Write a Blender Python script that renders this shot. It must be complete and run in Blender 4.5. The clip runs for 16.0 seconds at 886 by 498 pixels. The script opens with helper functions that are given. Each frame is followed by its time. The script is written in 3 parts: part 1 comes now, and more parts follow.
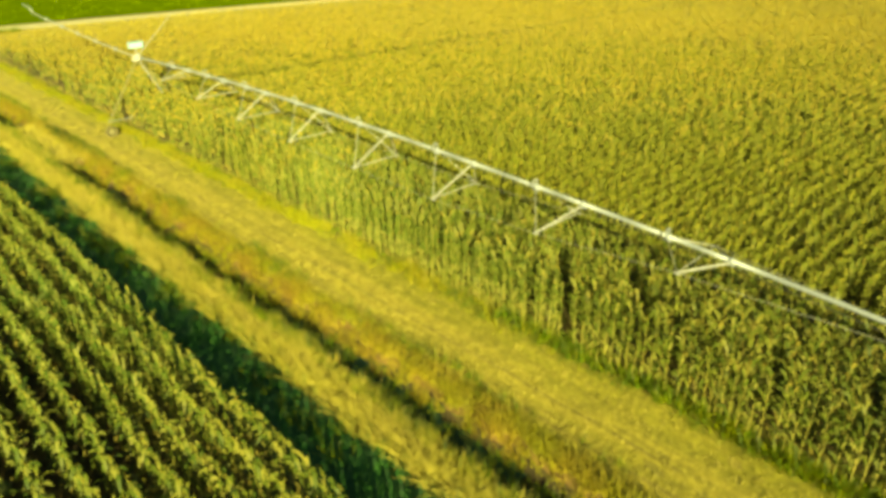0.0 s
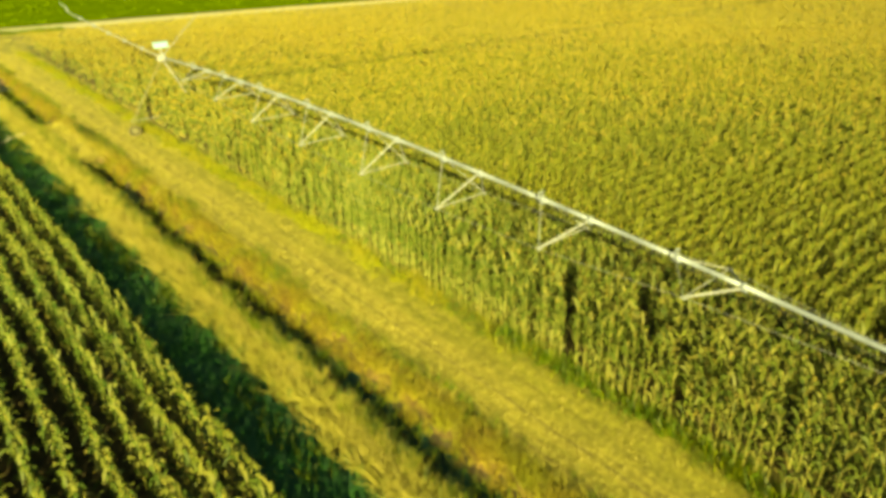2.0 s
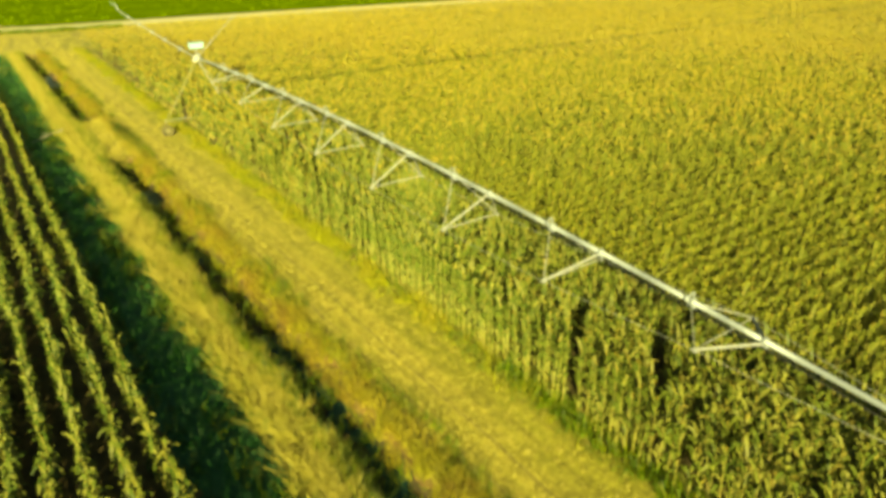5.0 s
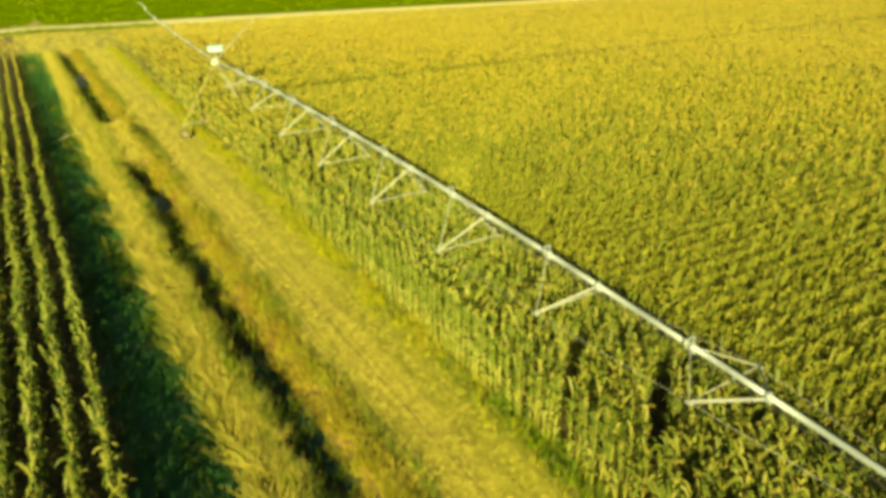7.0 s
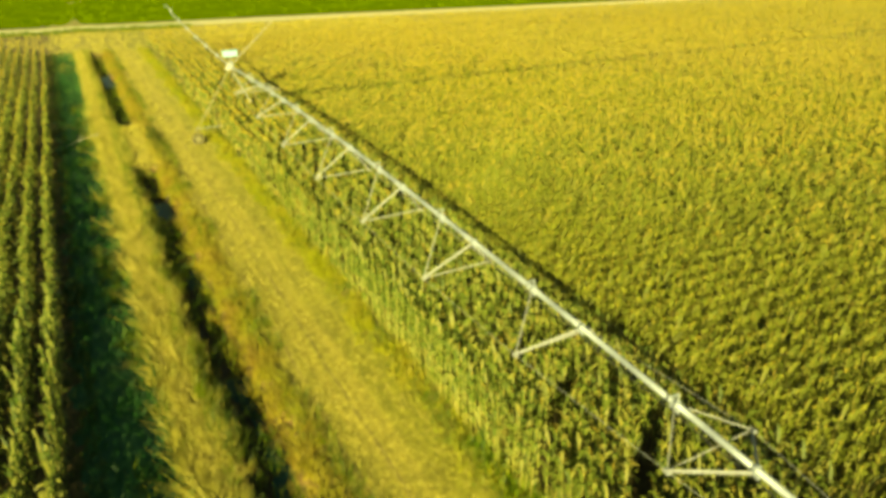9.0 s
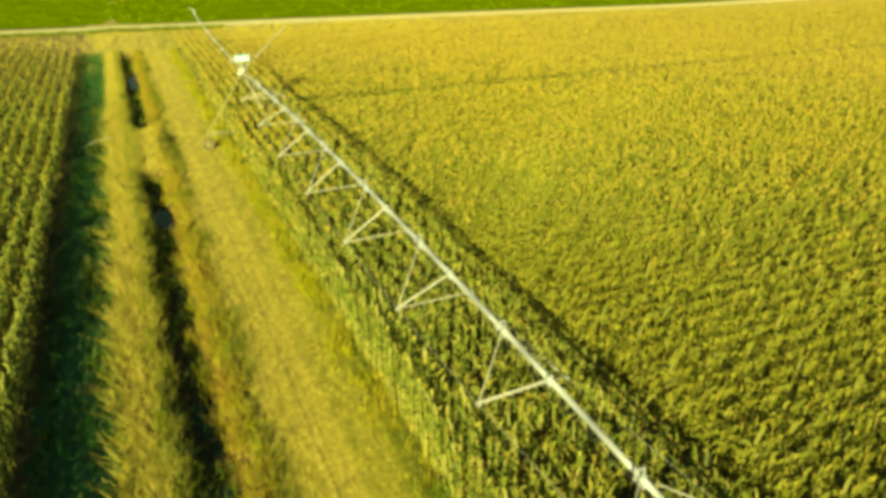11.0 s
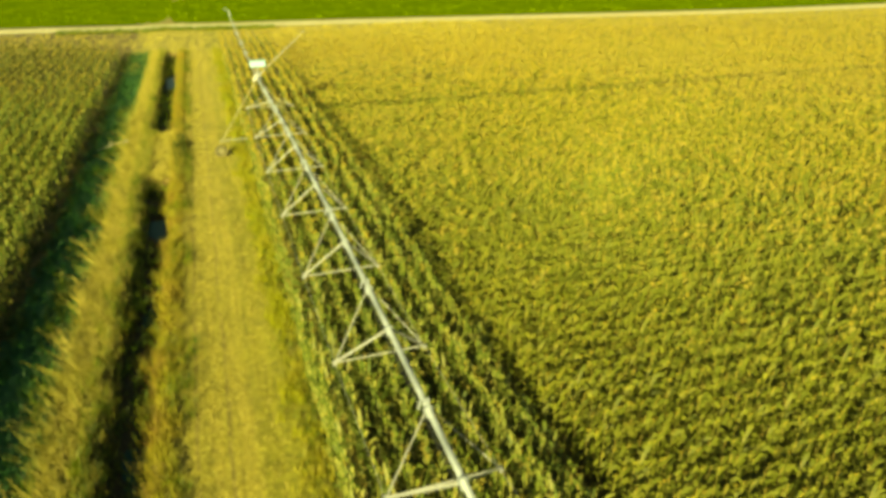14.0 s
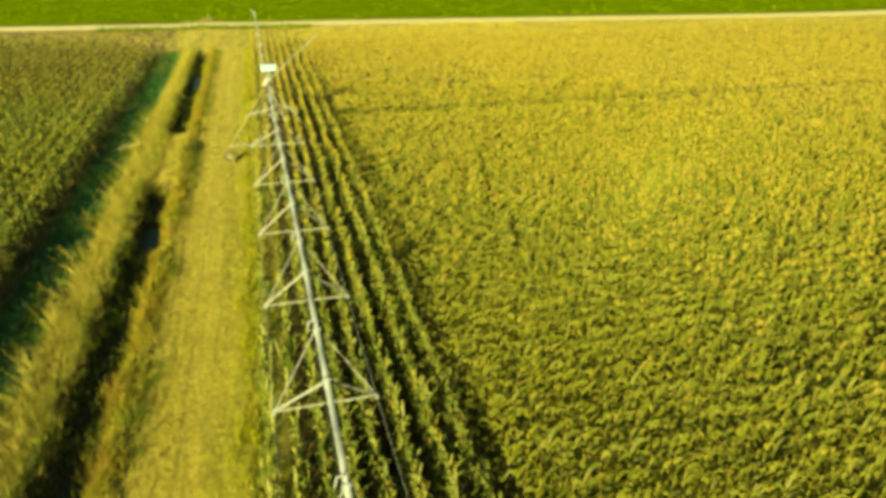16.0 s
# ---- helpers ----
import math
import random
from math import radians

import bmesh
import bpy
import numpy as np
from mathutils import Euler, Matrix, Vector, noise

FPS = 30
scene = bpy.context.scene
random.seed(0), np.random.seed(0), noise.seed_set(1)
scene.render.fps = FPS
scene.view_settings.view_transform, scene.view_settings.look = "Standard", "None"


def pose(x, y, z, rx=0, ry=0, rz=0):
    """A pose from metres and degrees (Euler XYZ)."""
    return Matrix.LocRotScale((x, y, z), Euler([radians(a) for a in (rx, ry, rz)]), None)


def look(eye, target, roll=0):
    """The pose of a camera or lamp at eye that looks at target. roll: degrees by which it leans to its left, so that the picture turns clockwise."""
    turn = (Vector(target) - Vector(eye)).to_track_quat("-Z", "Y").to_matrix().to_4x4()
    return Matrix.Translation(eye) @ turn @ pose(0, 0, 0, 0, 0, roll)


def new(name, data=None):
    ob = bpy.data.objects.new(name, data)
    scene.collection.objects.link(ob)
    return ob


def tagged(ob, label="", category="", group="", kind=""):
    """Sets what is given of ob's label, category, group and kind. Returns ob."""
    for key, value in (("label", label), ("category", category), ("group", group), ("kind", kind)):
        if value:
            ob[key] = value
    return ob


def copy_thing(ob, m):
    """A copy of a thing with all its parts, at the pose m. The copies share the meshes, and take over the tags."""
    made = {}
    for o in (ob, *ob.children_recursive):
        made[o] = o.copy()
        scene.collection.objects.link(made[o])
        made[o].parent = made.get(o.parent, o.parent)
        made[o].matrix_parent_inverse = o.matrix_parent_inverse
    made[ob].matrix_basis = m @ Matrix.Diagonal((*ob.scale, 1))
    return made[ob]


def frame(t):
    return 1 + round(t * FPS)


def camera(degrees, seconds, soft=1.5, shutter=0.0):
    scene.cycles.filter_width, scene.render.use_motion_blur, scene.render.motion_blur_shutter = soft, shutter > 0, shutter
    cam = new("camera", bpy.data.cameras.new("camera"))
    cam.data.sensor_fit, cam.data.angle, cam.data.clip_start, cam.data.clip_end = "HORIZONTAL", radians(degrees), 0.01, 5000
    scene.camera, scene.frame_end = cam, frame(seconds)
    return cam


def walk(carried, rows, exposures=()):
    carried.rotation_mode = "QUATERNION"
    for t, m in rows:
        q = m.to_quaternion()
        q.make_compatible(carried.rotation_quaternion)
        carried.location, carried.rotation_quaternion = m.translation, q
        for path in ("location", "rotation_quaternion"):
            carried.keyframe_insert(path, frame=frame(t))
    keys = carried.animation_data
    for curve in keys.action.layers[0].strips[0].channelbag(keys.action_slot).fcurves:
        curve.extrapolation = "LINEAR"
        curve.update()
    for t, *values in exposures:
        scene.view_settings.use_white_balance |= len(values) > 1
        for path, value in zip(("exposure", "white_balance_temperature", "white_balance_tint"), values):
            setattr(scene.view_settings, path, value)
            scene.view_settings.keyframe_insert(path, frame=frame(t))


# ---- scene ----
cam = camera(66.2, 16.0, soft=4.2)
# seconds, x, y, z, tilt from straight down, roll, heading (degrees)
PATH = [
    (0.0, -10.231, 5.159, 11.934, 64.08, -0.64, -43.36),
    (0.5, -9.825, 5.104, 11.897, 64.17, -0.63, -42.45),
    (1.0, -9.438, 5.073, 11.861, 64.24, -0.61, -41.56),
    (1.5, -9.064, 5.065, 11.830, 64.30, -0.57, -40.69),
    (2.0, -8.698, 5.075, 11.805, 64.34, -0.53, -39.83),
    (2.5, -8.336, 5.101, 11.788, 64.37, -0.48, -38.98),
    (3.0, -7.973, 5.140, 11.779, 64.40, -0.42, -38.14),
    (3.5, -7.606, 5.190, 11.778, 64.41, -0.37, -37.30),
    (4.0, -7.232, 5.250, 11.787, 64.42, -0.31, -36.47),
    (4.5, -6.848, 5.318, 11.804, 64.43, -0.26, -35.65),
    (5.0, -6.454, 5.393, 11.830, 64.44, -0.21, -34.82),
    (5.5, -6.046, 5.474, 11.862, 64.44, -0.16, -34.00),
    (6.0, -5.624, 5.561, 11.901, 64.44, -0.12, -33.18),
    (6.5, -5.188, 5.655, 11.944, 64.44, -0.08, -32.35),
    (7.0, -4.736, 5.753, 11.991, 64.45, -0.04, -31.52),
    (7.5, -4.269, 5.858, 12.040, 64.45, -0.01, -30.68),
    (8.0, -3.786, 5.970, 12.090, 64.46, 0.03, -29.84),
    (8.5, -3.288, 6.089, 12.139, 64.46, 0.05, -28.99),
    (9.0, -2.776, 6.216, 12.187, 64.47, 0.08, -28.14),
    (9.5, -2.250, 6.352, 12.231, 64.47, 0.10, -27.27),
    (10.0, -1.711, 6.498, 12.272, 64.48, 0.12, -26.39),
    (10.5, -1.160, 6.655, 12.308, 64.49, 0.14, -25.50),
    (11.0, -0.598, 6.825, 12.338, 64.49, 0.16, -24.60),
    (11.5, -0.027, 7.009, 12.363, 64.50, 0.17, -23.68),
    (12.0, 0.553, 7.208, 12.383, 64.50, 0.19, -22.75),
    (12.5, 1.140, 7.423, 12.398, 64.49, 0.21, -21.81),
    (13.0, 1.734, 7.656, 12.409, 64.49, 0.23, -20.85),
    (13.5, 2.332, 7.909, 12.419, 64.48, 0.24, -19.87),
    (14.0, 2.935, 8.182, 12.428, 64.46, 0.26, -18.87),
    (14.5, 3.542, 8.477, 12.439, 64.44, 0.28, -17.86),
    (15.0, 4.151, 8.794, 12.457, 64.41, 0.29, -16.83),
    (15.5, 4.762, 9.135, 12.484, 64.37, 0.30, -15.78),
    (16.0, 5.376, 9.501, 12.526, 64.32, 0.31, -14.71),
]
walk(cam, [(t, pose(x, y, z, tilt, 0, yaw) @ pose(0, 0, 0, 0, 0, roll)) for t, x, y, z, tilt, roll, yaw in PATH],
     exposures=[(0.0, 2.0, 12300, -30), (16.0, 1.93, 12300, -30)])

# ---- light ----
LIGHT = Vector((3.7, 5.75, -2.4))  # the way the low sunlight travels
sun_data = bpy.data.lights.new("sun", "SUN")
sun_data.energy, sun_data.angle, sun_data.color = 5.0, radians(0.6), (1.0, 0.86, 0.6)
sun = new("sun", sun_data)
sun.matrix_world = look((-60, -100, 42), tuple(Vector((-60, -100, 42)) + LIGHT))
world = bpy.data.worlds.new("sky")
scene.world = world
world.use_nodes = True
wt = world.node_tree
sky = wt.nodes.new("ShaderNodeTexSky")
sky.sky_type, sky.sun_disc = "NISHITA", False
sky.sun_elevation = math.atan2(2.4, math.hypot(3.7, 5.75))
sky.sun_rotation = math.atan2(-3.7, -5.75)
wt.nodes["Background"].inputs[1].default_value = 0.032
wt.links.new(sky.outputs[0], wt.nodes["Background"].inputs[0])


# ---- materials ----
def material(name):
    m = bpy.data.materials.new(name)
    m.use_nodes = True
    nt = m.node_tree
    return m, nt, nt.nodes["Principled BSDF"]


def node(nt, kind, **values):
    n = nt.nodes.new("ShaderNode" + kind)
    for key, value in values.items():
        n.inputs[key.replace("_", " ")].default_value = value
    return n


def noise_of(nt, scale, detail=4.0, rough=0.55, stretch=None):
    """Noise in world metres."""
    pos = node(nt, "NewGeometry").outputs["Position"]
    if stretch:
        mp = node(nt, "Mapping", Scale=stretch)
        nt.links.new(pos, mp.inputs[0])
        pos = mp.outputs[0]
    n = node(nt, "TexNoise", Scale=scale, Detail=detail, Roughness=rough)
    nt.links.new(pos, n.inputs["Vector"])
    return n.outputs["Fac"]


def ramp(nt, fac, stops):
    r = nt.nodes.new("ShaderNodeValToRGB")
    els = r.color_ramp.elements
    while len(els) < len(stops):
        els.new(0.5)
    for el, (p, c) in zip(els, stops):
        el.position, el.color = p, (*c, 1)
    nt.links.new(fac, r.inputs[0])
    return r.outputs[0]


def mixed(nt, fac, a, b, how="MIX"):
    n = nt.nodes.new("ShaderNodeMix")
    n.data_type, n.blend_type = "RGBA", how
    for sock, v in ((n.inputs["Factor"], fac), (n.inputs[6], a), (n.inputs[7], b)):
        if isinstance(v, (int, float)):
            sock.default_value = v
        elif isinstance(v, tuple):
            sock.default_value = (*v, 1)
        else:
            nt.links.new(v, sock)
    return n.outputs[2]


def maths(nt, op, a, b):
    n = nt.nodes.new("ShaderNodeMath")
    n.operation = op
    for sock, v in zip(n.inputs, (a, b)):
        if isinstance(v, (int, float)):
            sock.default_value = v
        else:
            nt.links.new(v, sock)
    return n.outputs[0]


def bump(nt, bsdf, height, strength=0.4, distance=0.05):
    b = node(nt, "Bump", Strength=strength, Distance=distance)
    nt.links.new(height, b.inputs["Height"])
    nt.links.new(b.outputs[0], bsdf.inputs["Normal"])


def leaf_material(name, stops, patch, patch_scale, through_light=0.08, gloss=0.62):
    """Leaves: each leaf its own tone, larger patches over the field, some light passing through."""
    m, nt, bsdf = material(name)
    own = ramp(nt, node(nt, "NewGeometry").outputs["Random Per Island"], stops)
    area = ramp(nt, noise_of(nt, patch_scale, 3), [(0.35, (1, 1, 1)), (0.68, patch)])
    colour = mixed(nt, 1.0, own, area, "MULTIPLY")
    nt.links.new(colour, bsdf.inputs["Base Color"])
    bsdf.inputs["Roughness"].default_value = gloss
    bsdf.inputs["Specular IOR Level"].default_value = 0.22
    bsdf.inputs["Diffuse Roughness"].default_value = 1.0
    tr = node(nt, "BsdfTranslucent")
    nt.links.new(colour, tr.inputs[0])
    mx = node(nt, "MixShader")
    mx.inputs[0].default_value = through_light
    nt.links.new(bsdf.outputs[0], mx.inputs[1])
    nt.links.new(tr.outputs[0], mx.inputs[2])
    nt.links.new(mx.outputs[0], nt.nodes["Material Output"].inputs[0])
    return m


def plain(name, colour, rough=0.6, metal=0.0, dirt=None, scale=3.0, bumpy=0.0):
    m, nt, bsdf = material(name)
    c = colour
    if dirt:
        c = ramp(nt, noise_of(nt, scale, 5), [(0.35, colour), (0.75, dirt)])
        nt.links.new(c, bsdf.inputs["Base Color"])
    else:
        bsdf.inputs["Base Color"].default_value = (*colour, 1)
    bsdf.inputs["Roughness"].default_value, bsdf.inputs["Metallic"].default_value = rough, metal
    if bumpy:
        bump(nt, bsdf, noise_of(nt, scale * 8, 5), bumpy)
    return m


CORN_LEAF = leaf_material("corn_leaf", [(0.0, (0.063, 0.077, 0.014)), (0.55, (0.086, 0.099, 0.018)), (1.0, (0.116, 0.125, 0.025))], (1.14, 1.05, 0.85), 0.05)
CORN_STALK = plain("corn_stalk", (0.18, 0.18, 0.036), 0.6, 0, (0.22, 0.18, 0.045), 6)
CORN_TASSEL = leaf_material("corn_tassel", [(0.0, (0.228, 0.186, 0.036)), (1.0, (0.305, 0.247, 0.05))], (1.08, 1.0, 0.85), 0.06, 0.12, 0.7)
DRY_LEAF = leaf_material("dry_corn_leaf", [(0.0, (0.14, 0.124, 0.030)), (1.0, (0.21, 0.180, 0.052))], (1.05, 0.97, 0.8), 0.5, 0.12, 0.6)
GRASS_PALE = leaf_material("pale_verge_grass", [(0.0, (0.18, 0.165, 0.034)), (0.5, (0.295, 0.247, 0.062)), (1.0, (0.38, 0.315, 0.094))], (0.92, 0.97, 0.8), 0.5, 0.12, 0.6)
# green verge grass with the left maize's shadow darkened into its tones
GRASS_SHADED = leaf_material("shade_darkened_green_grass", [(0.0, (0.014, 0.072, 0.019)), (1.0, (0.045, 0.134, 0.032))], (1.2, 1.0, 0.9), 0.4, 0.12, 0.5)
GRASS_GREEN = leaf_material("green_grass", [(0.0, (0.03, 0.066, 0.009)), (0.6, (0.072, 0.114, 0.012)), (1.0, (0.132, 0.15, 0.018))], (1.3, 1.1, 0.8), 0.4, 0.12, 0.5)
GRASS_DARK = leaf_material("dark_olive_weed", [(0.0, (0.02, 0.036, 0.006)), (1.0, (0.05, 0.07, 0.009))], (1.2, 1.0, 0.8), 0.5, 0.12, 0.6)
WEED_YELLOW = leaf_material("yellow_weed", [(0.0, (0.15, 0.138, 0.018)), (0.6, (0.225, 0.2, 0.026)), (1.0, (0.31, 0.26, 0.042))], (0.8, 1.0, 0.7), 0.3, 0.12, 0.6)
WEED_RUST = leaf_material("rusty_dry_weed", [(0.0, (0.1, 0.074, 0.015)), (0.5, (0.2, 0.138, 0.024)), (1.0, (0.262, 0.2, 0.036))], (0.8, 1.1, 0.8), 0.6, 0.12, 0.7)
WEED_BROWN = leaf_material("brown_withered_weed", [(0.0, (0.06, 0.034, 0.010)), (0.6, (0.12, 0.072, 0.02)), (1.0, (0.19, 0.125, 0.036))], (0.8, 1.0, 0.8), 0.6, 0.1, 0.7)
FAR_LEAF = leaf_material("far_green_crop", [(0.0, (0.062, 0.098, 0.002)), (1.0, (0.112, 0.150, 0.003))], (0.8, 0.9, 0.8), 0.05, 0.12, 0.6)
STEEL = plain("galvanised_steel", (0.186, 0.21, 0.24), 0.5, 0.2, (0.144, 0.162, 0.18), 5)
STEEL_DULL = plain("weathered_galvanised_angle", (0.216, 0.228, 0.234), 0.55, 0.1, (0.168, 0.168, 0.156), 7)
RUSTY = plain("dusty_painted_beam", (0.08, 0.07, 0.022), 0.85, 0, (0.12, 0.10, 0.03), 5)
LEG_STEEL = plain("weathered_yellowed_angle", (0.17, 0.16, 0.09), 0.6, 0.1, (0.14, 0.125, 0.06), 7)
RUBBER = plain("dusty_black_rubber", (0.06, 0.052, 0.025), 0.9, 0, (0.14, 0.12, 0.045), 4)
WHITE = plain("weathered_white_paint", (0.36, 0.36, 0.348), 0.5, 0, (0.288, 0.276, 0.24), 5)
BOX_PAINT = plain("pale_blue_paint", (0.23, 0.37, 0.45), 0.5, 0, (0.19, 0.31, 0.39), 4)
DARK_PLASTIC = plain("dark_plastic", (0.018, 0.018, 0.018), 0.5)
WOOD = plain("bleached_dead_wood", (0.33, 0.312, 0.264), 0.8, 0, (0.228, 0.204, 0.156), 9)


def ground_material():
    """Dark field soil, with dry turf on the verges and the headland, and painted shade beside the left maize."""
    m, nt, bsdf = material("field_soil_and_turf")
    sep = node(nt, "SeparateXYZ")
    nt.links.new(node(nt, "NewGeometry").outputs["Position"], sep.inputs[0])
    wob = maths(nt, "MULTIPLY", maths(nt, "SUBTRACT", noise_of(nt, 0.9, 4), 0.5), 1.6)
    x = maths(nt, "ADD", sep.outputs[0], wob)
    verge = maths(nt, "MULTIPLY", maths(nt, "GREATER_THAN", x, -5.2), maths(nt, "LESS_THAN", x, 5.3))
    head = maths(nt, "GREATER_THAN", maths(nt, "ADD", sep.outputs[1], maths(nt, "MULTIPLY", wob, 3.0)), 93.0)
    turf = maths(nt, "MAXIMUM", verge, head)
    soil = ramp(nt, noise_of(nt, 2.2, 6), [(0.3, (0.04, 0.029, 0.008)), (0.7, (0.088, 0.063, 0.016))])
    grass = ramp(nt, noise_of(nt, 1.1, 6), [(0.25, (0.072, 0.078, 0.012)), (0.5, (0.15, 0.126, 0.024)), (0.8, (0.216, 0.168, 0.042))])
    # dark green strip: the left maize's shadow put into the turf colour
    shaded_turf = ramp(nt, noise_of(nt, 1.6, 5), [(0.3, (0.010, 0.046, 0.015)), (0.7, (0.022, 0.080, 0.023))])
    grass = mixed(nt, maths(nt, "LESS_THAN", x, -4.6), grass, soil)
    grass = mixed(nt, maths(nt, "MULTIPLY", maths(nt, "MULTIPLY", maths(nt, "LESS_THAN", x, -2.5), maths(nt, "GREATER_THAN", x, -4.6)), maths(nt, "LESS_THAN", sep.outputs[1], 87.0)), grass, shaded_turf)
    cover = mixed(nt, turf, soil, grass)
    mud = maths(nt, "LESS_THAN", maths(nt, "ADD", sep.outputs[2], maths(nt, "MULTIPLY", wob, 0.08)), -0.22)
    bank = maths(nt, "LESS_THAN", maths(nt, "ADD", sep.outputs[2], maths(nt, "MULTIPLY", wob, 0.08)), 0.02)
    bank = maths(nt, "MULTIPLY", bank, maths(nt, "MULTIPLY", maths(nt, "GREATER_THAN", x, -1.6), maths(nt, "LESS_THAN", x, 0.75)))
    earth = ramp(nt, noise_of(nt, 3.0, 6), [(0.3, (0.05, 0.028, 0.009)), (0.55, (0.105, 0.062, 0.017)), (0.75, (0.17, 0.11, 0.028))])
    cover = mixed(nt, bank, cover, earth)
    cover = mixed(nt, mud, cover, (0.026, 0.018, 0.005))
    nt.links.new(cover, bsdf.inputs["Base Color"])
    bsdf.inputs["Roughness"].default_value = 0.95
    bump(nt, bsdf, noise_of(nt, 9, 6), 0.7, 0.06)
    return m


def lane_material():
    m, nt, bsdf = material("dry_mown_lane")
    fine = noise_of(nt, 5.0, 7, 0.7)
    streak = noise_of(nt, 1.0, 4, 0.6, (2.6, 0.12, 1))
    a = ramp(nt, fine, [(0.34, (0.168, 0.138, 0.024)), (0.5, (0.25, 0.206, 0.037)), (0.66, (0.33, 0.275, 0.057))])
    b = ramp(nt, streak, [(0.42, (0.84, 0.88, 0.75)), (0.58, (1.0, 1.0, 1.0))])
    lines = ramp(nt, noise_of(nt, 1.0, 3, 0.6, (11.0, 0.22, 1)), [(0.36, (0.78, 0.77, 0.70)), (0.46, (1.0, 1.0, 1.0)), (0.62, (1.0, 1.0, 1.0)), (0.72, (1.1, 1.08, 1.05))])
    c = mixed(nt, 1.0, mixed(nt, 1.0, a, b, "MULTIPLY"), lines, "MULTIPLY")
    # the outer third is closer mown and greener
    sep = node(nt, "SeparateXYZ")
    nt.links.new(node(nt, "NewGeometry").outputs["Position"], sep.inputs[0])
    side = ramp(nt, maths(nt, "MULTIPLY", maths(nt, "ADD", sep.outputs[0], noise_of(nt, 0.6, 3)), 0.25), [(0.78, (1.0, 1.0, 1.0)), (0.92, (0.74, 0.80, 0.58))])
    c = mixed(nt, 1.0, c, side, "MULTIPLY")
    # narrow bare wheel lines, broken by grass
    bend = maths(nt, "MULTIPLY", maths(nt, "SUBTRACT", noise_of(nt, 0.25, 3), 0.5), 0.35)
    for centre in (1.35, 2.2):
        off = maths(nt, "ABSOLUTE", maths(nt, "ADD", maths(nt, "SUBTRACT", sep.outputs[0], centre), bend), 0.0)
        worn = maths(nt, "MULTIPLY", maths(nt, "LESS_THAN", off, 0.055), maths(nt, "GREATER_THAN", noise_of(nt, 0.8, 4), 0.42))
        c = mixed(nt, maths(nt, "MULTIPLY", worn, 0.6), c, (0.11, 0.082, 0.022))
    nt.links.new(c, bsdf.inputs["Base Color"])
    bsdf.inputs["Roughness"].default_value = 0.95
    bump(nt, bsdf, fine, 0.8, 0.05)
    return m


def road_material():
    m, nt, bsdf = material("pale_dusty_gravel")
    c = ramp(nt, noise_of(nt, 0.7, 6), [(0.3, (0.31, 0.28, 0.15)), (0.7, (0.40, 0.37, 0.22))])
    nt.links.new(c, bsdf.inputs["Base Color"])
    bsdf.inputs["Roughness"].default_value = 0.95
    bump(nt, bsdf, noise_of(nt, 8, 5), 0.5)
    return m


def far_material():
    m, nt, bsdf = material("far_green_field")
    c = ramp(nt, noise_of(nt, 0.25, 6), [(0.3, (0.052, 0.088, 0.0015)), (0.7, (0.092, 0.132, 0.002))])
    nt.links.new(c, bsdf.inputs["Base Color"])
    bsdf.inputs["Roughness"].default_value = 1.0
    bsdf.inputs["Specular IOR Level"].default_value = 0.02
    bump(nt, bsdf, noise_of(nt, 3, 5), 0.9, 0.2)
    return m


def water_material():
    m, nt, bsdf = material("still_ditch_water")
    bsdf.inputs["Base Color"].default_value = (0.02, 0.05, 0.04, 1)
    bsdf.inputs["Roughness"].default_value = 0.3
    bsdf.inputs["Specular IOR Level"].default_value = 0.03
    bump(nt, bsdf, noise_of(nt, 6, 3), 0.1, 0.01)
    return m


GROUND, LANE, ROAD, FAR, WATER = ground_material(), lane_material(), road_material(), far_material(), water_material()

# ---- shape of the land ----
PX = np.array([-6.0, -3.2, -2.3, -1.6, -1.3, -0.92, 0.05, 0.33, 0.62, 1.0, 2.4, 3.8, 4.5])
PZ = np.array([0.0, 0.0, 0.08, 0.12, 0.06, -0.45, -0.62, 0.02, 0.14, 0.05, 0.0, 0.03, 0.0])
NOT_DITCH = np.array([0.0, 0.0, 0.08, 0.12, 0.12, 0.10, 0.08, 0.10, 0.12, 0.05, 0.0, 0.03, 0.0])


def waves(x, y, size, seed):
    """Smooth random swells between about -1 and 1."""
    r = np.random.default_rng(seed)
    out = 0.0
    for _ in range(7):
        a, f, p = r.uniform(0, 6.28), r.uniform(0.6, 1.7) / size, r.uniform(0, 6.28)
        out = out + np.sin((x * np.cos(a) + y * np.sin(a)) * f * 6.28 + p)
    return out / 3.2


def ditch_open(y):
    """How far the ditch is open along the lane: a grassed-over crossing at 45.5 to 55 m, closed beyond 86 m."""
    a = 1 / (1 + np.exp((np.clip(y, -40, 200) - 45.3) / 0.4))
    b = 1 / (1 + np.exp((55.5 - np.clip(y, -40, 200)) / 0.4)) / (1 + np.exp((np.clip(y, -40, 200) - 86) / 0.7))
    return np.clip(a + b, 0, 1)


